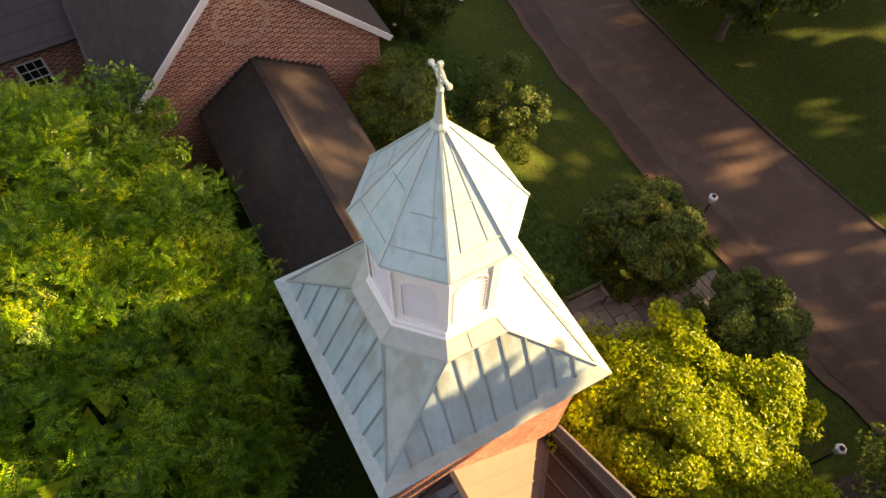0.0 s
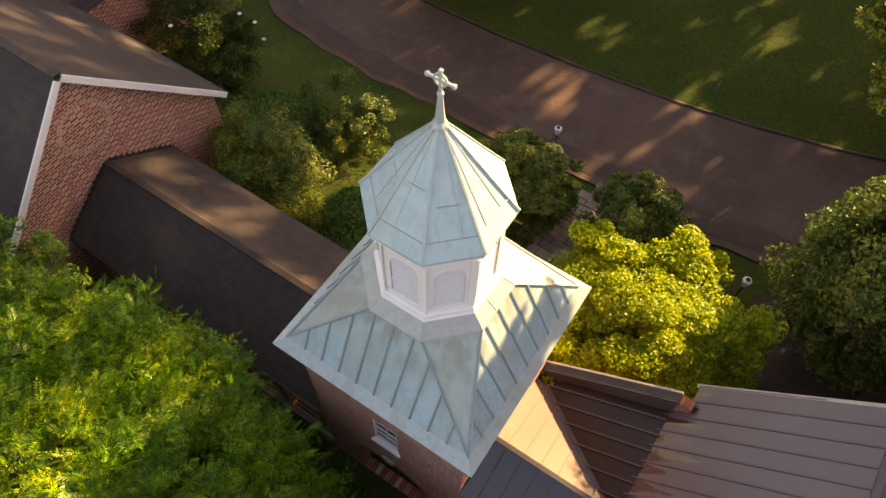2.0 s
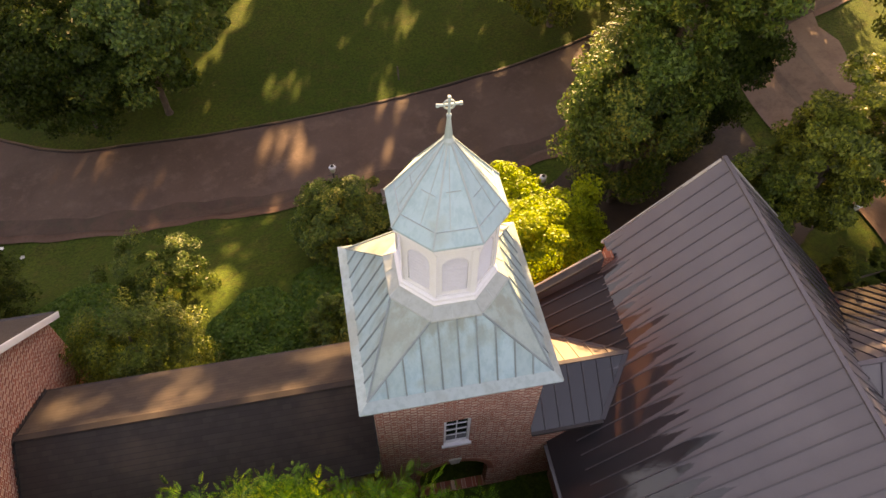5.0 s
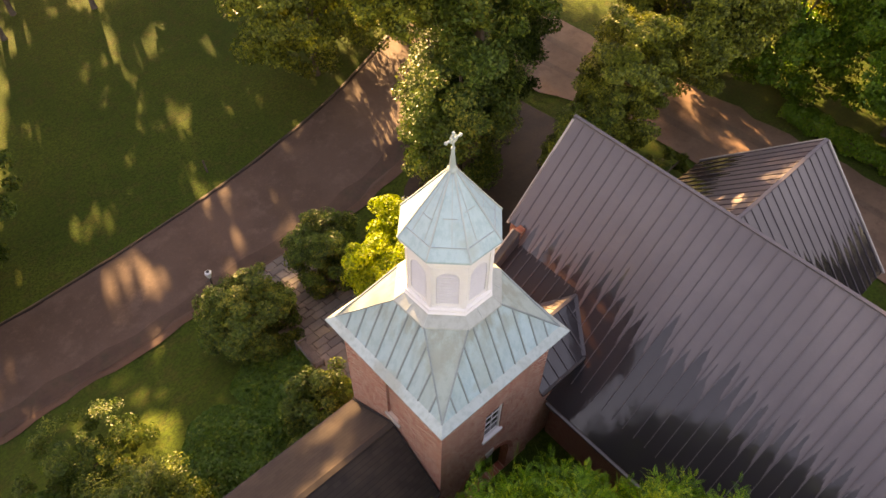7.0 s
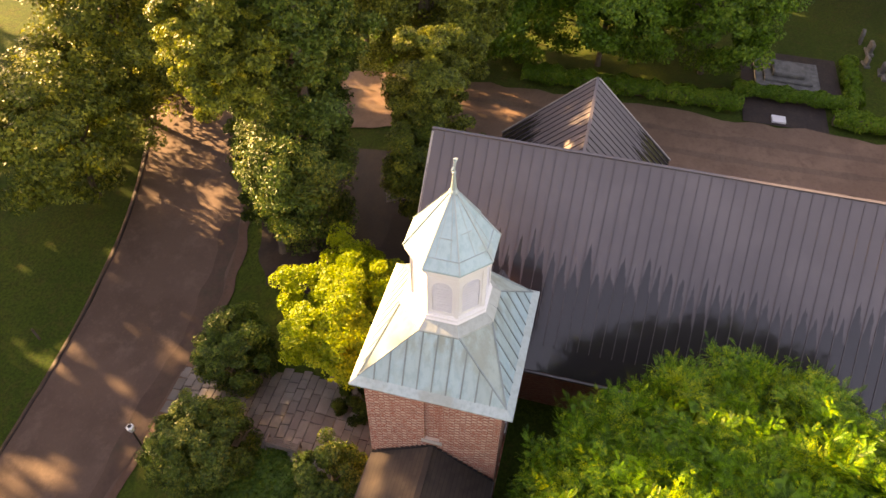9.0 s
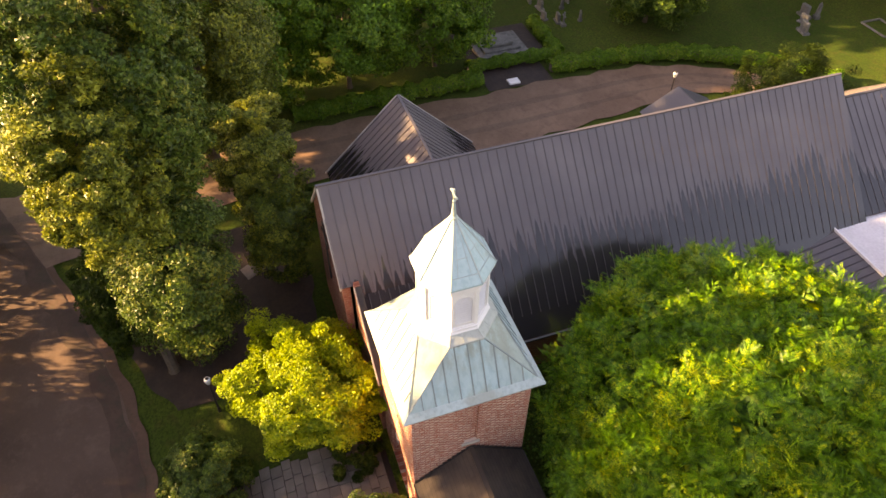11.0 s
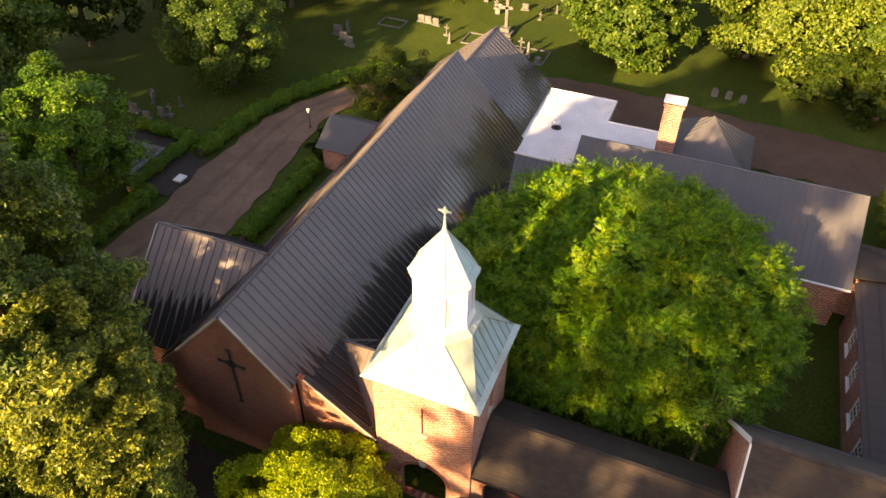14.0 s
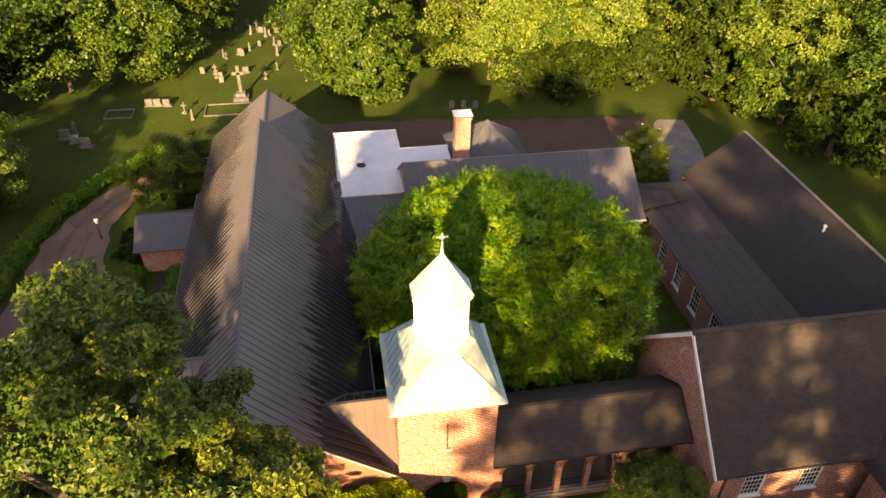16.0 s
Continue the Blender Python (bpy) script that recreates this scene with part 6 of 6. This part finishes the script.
woods = [(-2, 58, 8, 6.0, LEAF_FOREST), (-0.5, 55, 4.5, 4.2, LEAF_FOREST), (16, 59, 9.5, 7.0, LEAF_LIME), (25, 62, 9.5, 6.5, LEAF_FOREST), (32, 58, 8.5, 6.0, LEAF_LIME), (41, 54, 7.0, 6.0, LEAF_DEEP),
         (50, 47, 8.0, 6.5, LEAF_LIME), (55, 38, 8.0, 6.5, LEAF_FOREST), (47, 62, 10, 7, LEAF_FOREST), (60, 55, 10, 7, LEAF_FOREST), (52, 27, 6.0, 5.5, LEAF_DEEP), (60, 20, 7, 6, LEAF_FOREST), (-24, 74, 9, 7, LEAF_DEEP), (-31, 70, 9, 6, LEAF_FOREST), (-42, 62, 9, 7, LEAF_FOREST), (-52, 57, 9, 7, LEAF_DEEP), (22, 68, 10, 7, LEAF_DEEP), (38, 66, 9, 7, LEAF_DEEP), (46, 54, 7, 5, LEAF_FOREST), (56, 46, 8, 6, LEAF_DEEP), (54, 33, 6, 5, LEAF_FOREST), (10, 92, 9, 8, LEAF_DEEP), (-14, 104, 9, 8, LEAF_DEEP), (28, 88, 11, 8, LEAF_DEEP), (42, 90, 11, 8, LEAF_DEEP), (64, 66, 11, 8, LEAF_DEEP),
         (-28, 66, 8, 6.5, LEAF_FOREST), (-36, 62, 8.5, 6.5, LEAF_FOREST), (-43, 54, 8.5, 6.5, LEAF_DEEP), (-50, 47, 8, 6.5, LEAF_FOREST), (-20, 90, 9, 7, LEAF_DEEP), (-34, 78, 9, 7.5, LEAF_DEEP),
         (5, 84, 9, 7, LEAF_DEEP), (18, 78, 10, 7, LEAF_DEEP), (34, 76, 10, 7.5, LEAF_DEEP), (-8, 98, 10, 8, LEAF_DEEP), (-48, 66, 9, 7, LEAF_DEEP), (-58, 35, 8, 7, LEAF_DEEP), (-58, 22, 8, 7, LEAF_FOREST),
         # the last four, far west, are added to shade the churchyard lawn
         (62, 8, 7, 6, LEAF_DEEP), (70, 40, 10, 8, LEAF_DEEP), (50, 78, 11, 8, LEAF_DEEP), (-60, 52, 9, 7, LEAF_DEEP), (4, 104, 10, 8, LEAF_DEEP), (-53, -4, 11, 7, LEAF_DEEP), (-61, 3, 11, 7.5, LEAF_DEEP), (-57, -14, 12, 8, LEAF_DEEP), (-70, 10, 12, 8, LEAF_DEEP),
         (19, 54, 3.2, 3.4, LEAF_DEEP), (25, 52.5, 3.4, 3.6, LEAF_DEEP), (34, 54, 4.2, 4.2, LEAF_DEEP), (42, 49, 4.6, 4.4, LEAF_DEEP), (47, 42, 5.0, 4.6, LEAF_FOREST), (48, 34, 5.0, 4.6, LEAF_DEEP), (12, 62, 4.0, 4.0, LEAF_DEEP)]
for k, (x, y, z, r, mat) in enumerate(woods):
    tree("woodland_tree", "tall sunlit broadleaf tree at the woodland edge" if mat is not LEAF_DEEP else "dark green broadleaf tree in the woods", (x, y), (x, y, z), (r * 1.12, r * 1.05, z * 0.9), mat, 100 + k, clumps=130 if mat is LEAF_DEEP else 210, leaves=50 if mat is LEAF_DEEP else 165 if mat is LEAF_LIME else 110, size=0.66 if mat is LEAF_DEEP else 0.36 if mat is LEAF_LIME else 0.42, slim=0.75, clump_r=0.22, lumpy=0.3, flat=0.5, lean=0.7, trunk=0.3, under=-0.85, group="woodland edge")

shrub("holly_bush", "rounded dark green bush beside the flagged path", (-2.3, -11.9), (1.9, 2.0), 3.7, LEAF_BUSH, 201, clumps=130, lumpy=0.12, slim=0.6)
shrub("holly_bush", "broad dark green bush beside the flagged path", (2.8, -11.2), (2.2, 2.3), 2.7, LEAF_BUSH, 202, clumps=150, lumpy=0.12, slim=0.6)
shrub("laurel_bush", "upright green laurel bush against the tower corner", (3.2, -4.5), (1.6, 1.6), 3.4, LEAF_BUSH, 203, clumps=100, lumpy=0.14, slim=0.6)
shrub("golden_shrub", "loose yellow-green shrub growing along the arcade wall", (11.7, -4.6), (2.7, 2.0), 4.8, LEAF_OLIVE, 204, clumps=130, leaves=260, lumpy=0.22, size=0.13)
shrub("ash_sapling", "spreading olive-green sapling on the lawn", (11.8, -10.1), (2.3, 1.7), 2.2, LEAF_BUSH, 205, clumps=80, leaves=220, lumpy=0.3, size=0.13)
shrub("magnolia_bush", "dark glossy magnolia with white blossoms by the hall", (20.3, -9.2), (3.0, 2.2), 4.2, LEAF_DEEP, 206, clumps=110, flowers=9)
shrub("magnolia_bush", "dark glossy magnolia with white blossoms beside the wing", (26.2, 32.8), (2.2, 2.9), 5.4, LEAF_OLIVE, 207, clumps=110, flowers=14)
shrub("yew_tree", "wide dark green yew beside the gravel drive", (-19.8, 36.2), (3.9, 4.2), 5.2, LEAF_DEEP, 208, clumps=170, leaves=260, size=0.18)
shrub("yew_bush", "clipped dark bush beside the vestry", (-22.3, 26.5), (1.3, 2.2), 1.9, LEAF_DEEP, 209, clumps=50)
shrub("golden_bush", "small yellow-green bush by the porch", (-20.6, -3.4), (1.4, 1.2), 2.4, LEAF_OLIVE, 210, clumps=50)
shrub("laurel_bush", "low green bush by the arcade arches", (4.6, -3.6), (0.9, 0.8), 1.6, LEAF_BUSH, 211, clumps=40)
shrub("dark_bush", "dark bush beneath the maple", (-1.4, -4.6), (1.3, 1.2), 2.2, LEAF_DEEP, 212, clumps=50)


def ground_cover(name, label, x0, x1, y0, y1, height, mat, seed, n):
    rs = np.random.RandomState(seed)
    x, y = rs.uniform(x0, x1, n), rs.uniform(y0, y1, n)
    cx, cy, rx, ry = (x0 + x1) / 2, (y0 + y1) / 2, (x1 - x0) / 2, (y1 - y0) / 2
    e = ((x - cx) / rx) ** 2 + ((y - cy) / ry) ** 2 + 0.3 * np.sin(x * 1.7 + seed) * np.sin(y * 1.3)
    x, y, e = x[e < 1], y[e < 1], e[e < 1]
    n = len(x)
    tz = np.array([terrain(a, b) for a, b in zip(x, y)])
    hh = height * np.clip(1.1 - e, 0.1, 1) * (0.7 + 0.3 * np.sin(x * 2.1) * np.sin(y * 2.6))
    p = np.stack([x, y, tz + hh * rs.uniform(0.35, 1.0, n)], 1)
    nn = rs.normal(size=(n, 3)) * 0.55
    nn[:, 2] += 1
    nn /= np.linalg.norm(nn, axis=1)[:, None]
    t = np.cross(nn, rs.normal(size=(n, 3)))
    t /= np.linalg.norm(t, axis=1)[:, None]
    s = np.cross(nn, t)
    L = 0.16 * rs.uniform(0.7, 1.4, n)[:, None]
    o = blades(name, np.stack([p - t * L / 2, p + s * L * 0.35, p + t * L / 2, p - s * L * 0.35], 1), mat)
    return tagged(o, label, "ground cover", kind="stuff")


ground_cover("ivy", "dense bright green ivy bank beside the arcade", 4.6, 9.6, -8.6, -2.9, 0.7, LEAF_IVY, 5, 26000)
ground_cover("ivy", "bright green ivy beside the flagged path", 1.9, 5.6, -10.0, -5.6, 0.5, LEAF_IVY, 8, 16000)
ground_cover("ivy", "dark green ivy spreading on the lawn", 12.4, 18.0, -11.2, -5.9, 0.5, LEAF_IVY, 6, 22000)
ground_cover("ivy", "green ivy around the courtyard tree", -4.0, 14.0, 3.0, 19.0, 0.3, LEAF_IVY, 7, 10000)

hedge("box_hedge", "clipped box hedge along the gravel drive", [(-21.6, 11.8), (-21.6, 23.2)], 1.6, 1.1, LEAF_HEDGE, 1)
hedge("box_hedge", "clipped box hedge along the nave wall", [(-18.2, 11.8), (-18.2, 22.8)], 1.5, 1.1, LEAF_HEDGE, 2)
hedge("box_hedge", "long clipped hedge beside the gravel drive", [(-32.2, -2), (-32.3, 8), (-32.3, 14.4)], 1.8, 1.2, LEAF_HEDGE, 3)
hedge("box_hedge", "long clipped hedge bordering the churchyard", [(-32.3, 20.8), (-31.8, 28), (-30.6, 33), (-27.5, 38.5), (-22, 43.5)], 1.9, 1.2, LEAF_HEDGE, 4)
hedge("box_hedge", "low hedge around the stone tomb", [(-34.4, 13.8), (-34.4, 22.6), (-40.5, 22.8)], 1.3, 1.0, LEAF_HEDGE, 6)


# ---- lamps, posts, small things ----
def post_lamp(label, at, height):
    gz = terrain(*at) - 0.05
    t = thing("post_lamp", label, "lamp", (at[0], at[1], gz), "post lamps")
    part("post", lathe([(0.09, gz), (0.09, gz + 0.3), (0.05, gz + 0.36), (0.04, gz + height - 0.5), (0.07, gz + height - 0.46)], 10, (at[0], at[1], 0)), IRON, t)
    part("lantern", lathe([(0.1, gz + height - 0.48), (0.2, gz + height - 0.12), (0.18, gz + height - 0.07), (0.1, gz + height - 0.02)], 6, (at[0], at[1], 0)), LAMP_GLASS, t, "frosted glass lantern")
    part("cap", lathe([(0.11, gz + height - 0.03), (0.08, gz + height + 0.02), (0.02, gz + height + 0.08)], 6, (at[0], at[1], 0)), IRON, t)
    part("crossbar", bar((at[0] - 0.3, at[1], gz + height - 0.7), (at[0] + 0.3, at[1], gz + height - 0.7), 0.025, 0.025), IRON, t)
    return t


post_lamp("black post lamp with pale lantern by the path", (2.98, -14.8), 3.35)
post_lamp("black post lamp with pale lantern on the lawn", (-7.25, -11.0), 3.2)
post_lamp("black post lamp with pale lantern by the gable end", (-22.2, -6.8), 2.1)
post_lamp("slender post lamp beside the gravel drive", (-25.6, 29.0), 2.2)
stake = thing("stake", "short dark timber stake in the grass", "stake", (-2.0, -24.6, terrain(-2, -24.6)))
part("post", bar((-2.0, -24.6, terrain(-2, -24.6) - 0.2), (-1.95, -24.6, terrain(-2, -24.6) + 1.0), 0.1, 0.1, up=(1, 0, 0)), BARK, stake)


def garden_bench(at, turn):
    """A slatted garden bench with arms, facing along its local +x."""
    gz = terrain(at[0], at[1])
    t = thing("garden_bench", "weathered grey slatted wooden bench beside the path", "bench", (at[0], at[1], gz))
    m = Matrix.Translation((at[0], at[1], gz)) @ pose(0, 0, 0, 0, 0, turn)

    def piece(name, x0, x1, y0, y1, z0, z1):
        b = box(x0, x1, y0, y1, z0, z1, 0.008)
        b.transform(m)
        part(name, b, BENCH_WOOD, t)

    for i in range(5):
        piece("seat_slat", -0.24 + i * 0.1, -0.16 + i * 0.1, -0.85, 0.85, 0.42, 0.45)
    for i in range(3):
        piece("back_slat", -0.30, -0.27, -0.85, 0.85, 0.56 + i * 0.12, 0.65 + i * 0.12)
    for y in (-0.8, 0.8):
        piece("leg", -0.32, -0.25, y - 0.035, y + 0.035, -0.1, 0.92)
        piece("leg", 0.20, 0.27, y - 0.035, y + 0.035, -0.1, 0.64)
        piece("armrest", -0.32, 0.30, y - 0.05, y + 0.05, 0.64, 0.68)
        piece("rail", -0.28, 0.24, y - 0.03, y + 0.03, 0.35, 0.42)
    return t


garden_bench((1.75, -7.6), 178)
plaque = thing("plaque", "small white stone marker lying in mulch", "marker", (-31.6, 17.2, 0.05))
part("stone", box(-32.0, -31.2, 16.6, 17.6, 0.02, 0.2, 0.03), WHITE, plaque)
tomb = thing("chest_tomb", "large dark grey stone ledger tomb in a hedged plot", "tomb", (-37.6, 18, 0))
part("base", box(-39.6, -35.6, 15.6, 20.4, 0.0, 0.3, 0.05), GRAVE, tomb)
part("kerb", box(-39.0, -36.2, 16.2, 19.8, 0.3, 0.5, 0.05), GRAVE, tomb)
part("ledger", box(-38.5, -36.7, 16.8, 19.2, 0.5, 0.85, 0.08), GRAVE, tomb)


def headstone_mesh(kind):
    if kind == 0:
        b = panel(lambda u, v, d: (u, d - 0.08, v), arch(0, 0.32, -0.1, 0.7, 8, 0.25), [], 0.16)
    elif kind == 1:
        b = box(-0.35, 0.35, -0.12, 0.12, -0.1, 0.75, 0.05)
        box(-0.48, 0.48, -0.22, 0.22, -0.1, 0.14, 0.02, bm=b)
    elif kind == 2:
        b = lathe([(0.3, -0.1), (0.3, 0.3), (0.2, 0.34), (0.16, 1.2), (0.05, 1.45)], 4, turn=math.pi / 4)
    else:
        b = box(-0.08, 0.08, -0.07, 0.07, 0.2, 1.4, 0.02)
        box(-0.32, 0.32, -0.07, 0.07, 0.9, 1.06, 0.02, bm=b)
        box(-0.3, 0.3, -0.25, 0.25, -0.1, 0.24, 0.03, bm=b)
    me = bpy.data.meshes.new("headstone")
    b.to_mesh(me)
    b.free()
    me.materials.append(GRAVE)
    return me


HEAD = [headstone_mesh(k) for k in range(4)]
HEAD_LABEL = ["weathered grey round-topped headstone in the grass", "low grey block headstone on a plinth", "tapered grey obelisk gravestone", "small grey stone cross on a base"]
spots = [(9.7, 51.1, 0, 1.0), (11.1, 51.0, 0, 1.0), (12.5, 50.7, 0, 1.0), (-25.9, 56.4, 1, 1.2), (-24.9, 56.3, 1, 1.2), (-23.8, 56.1, 1, 1.2), (-33.4, 49.0, 1, 1.6), (-32.2, 48.0, 1, 1.3), (-30.8, 46.8, 1, 1.5), (-32.6, 49.8, 2, 1.2),
         (-21.5, 53.8, 3, 1.0), (-20.4, 52.0, 2, 0.9), (-12.0, 53.0, 3, 1.3), (-10.8, 52.0, 2, 1.3), (-9.4, 51.2, 1, 1.0)]
rs = np.random.RandomState(9)
for i in range(34):
    spots.append((-17 + rs.uniform(-4.5, 6.5), 62 + rs.uniform(0, 22), int(rs.randint(4)), rs.uniform(0.7, 1.15)))
for i in range(18):
    spots.append((-43 + rs.uniform(-7, 5), 26 + rs.uniform(-2, 18), int(rs.randint(4)), rs.uniform(0.8, 1.3)))
for x, y, k, s in spots:
    o = tagged(new("headstone", HEAD[k]), HEAD_LABEL[k], "headstone", "churchyard stones")
    o.matrix_basis = Matrix.Translation((x, y, -0.05)) @ pose(0, 0, 0, rs.uniform(-3, 3), rs.uniform(-3, 3), rs.uniform(-12, 12)) @ Matrix.Diagonal((s, s, s, 1))
# tall churchyard cross
mon = thing("churchyard_cross", "tall pale stone cross on stepped base", "monument", (-15.2, 57, 0))
part("step", box(-16.1, -14.3, 56.1, 57.9, -0.1, 0.35, 0.04), GRAVE, mon)
part("step", box(-15.75, -14.65, 56.45, 57.55, 0.35, 0.8, 0.04), GRAVE, mon)
part("shaft", bar((-15.2, 57, 0.8), (-15.2, 57, 4.1), 0.36, 0.3, up=(0, 1, 0)), GRAVE, mon)
part("arm", box(-15.95, -14.45, 57.0, 57.3, 2.95, 3.3, 0.04), GRAVE, mon)
# kerbed grave plots
for x0, x1, y0, y1 in ((-19.2, -14.0, 52.6, 55.6), (-13.4, -8.8, 50.6, 54.2), (-30.4, -27.4, 53.4, 55.6)):
    t = thing("grave_plot", "low pale stone kerb round a grass grave plot", "grave plot", (x0, y0, 0))
    for a, b in (((x0, y0), (x1, y0)), ((x1, y0), (x1, y1)), ((x1, y1), (x0, y1)), ((x0, y1), (x0, y0))):
        part("kerb", bar((*a, -0.03), (*b, -0.03), 0.16, 0.14), GRAVE, t)
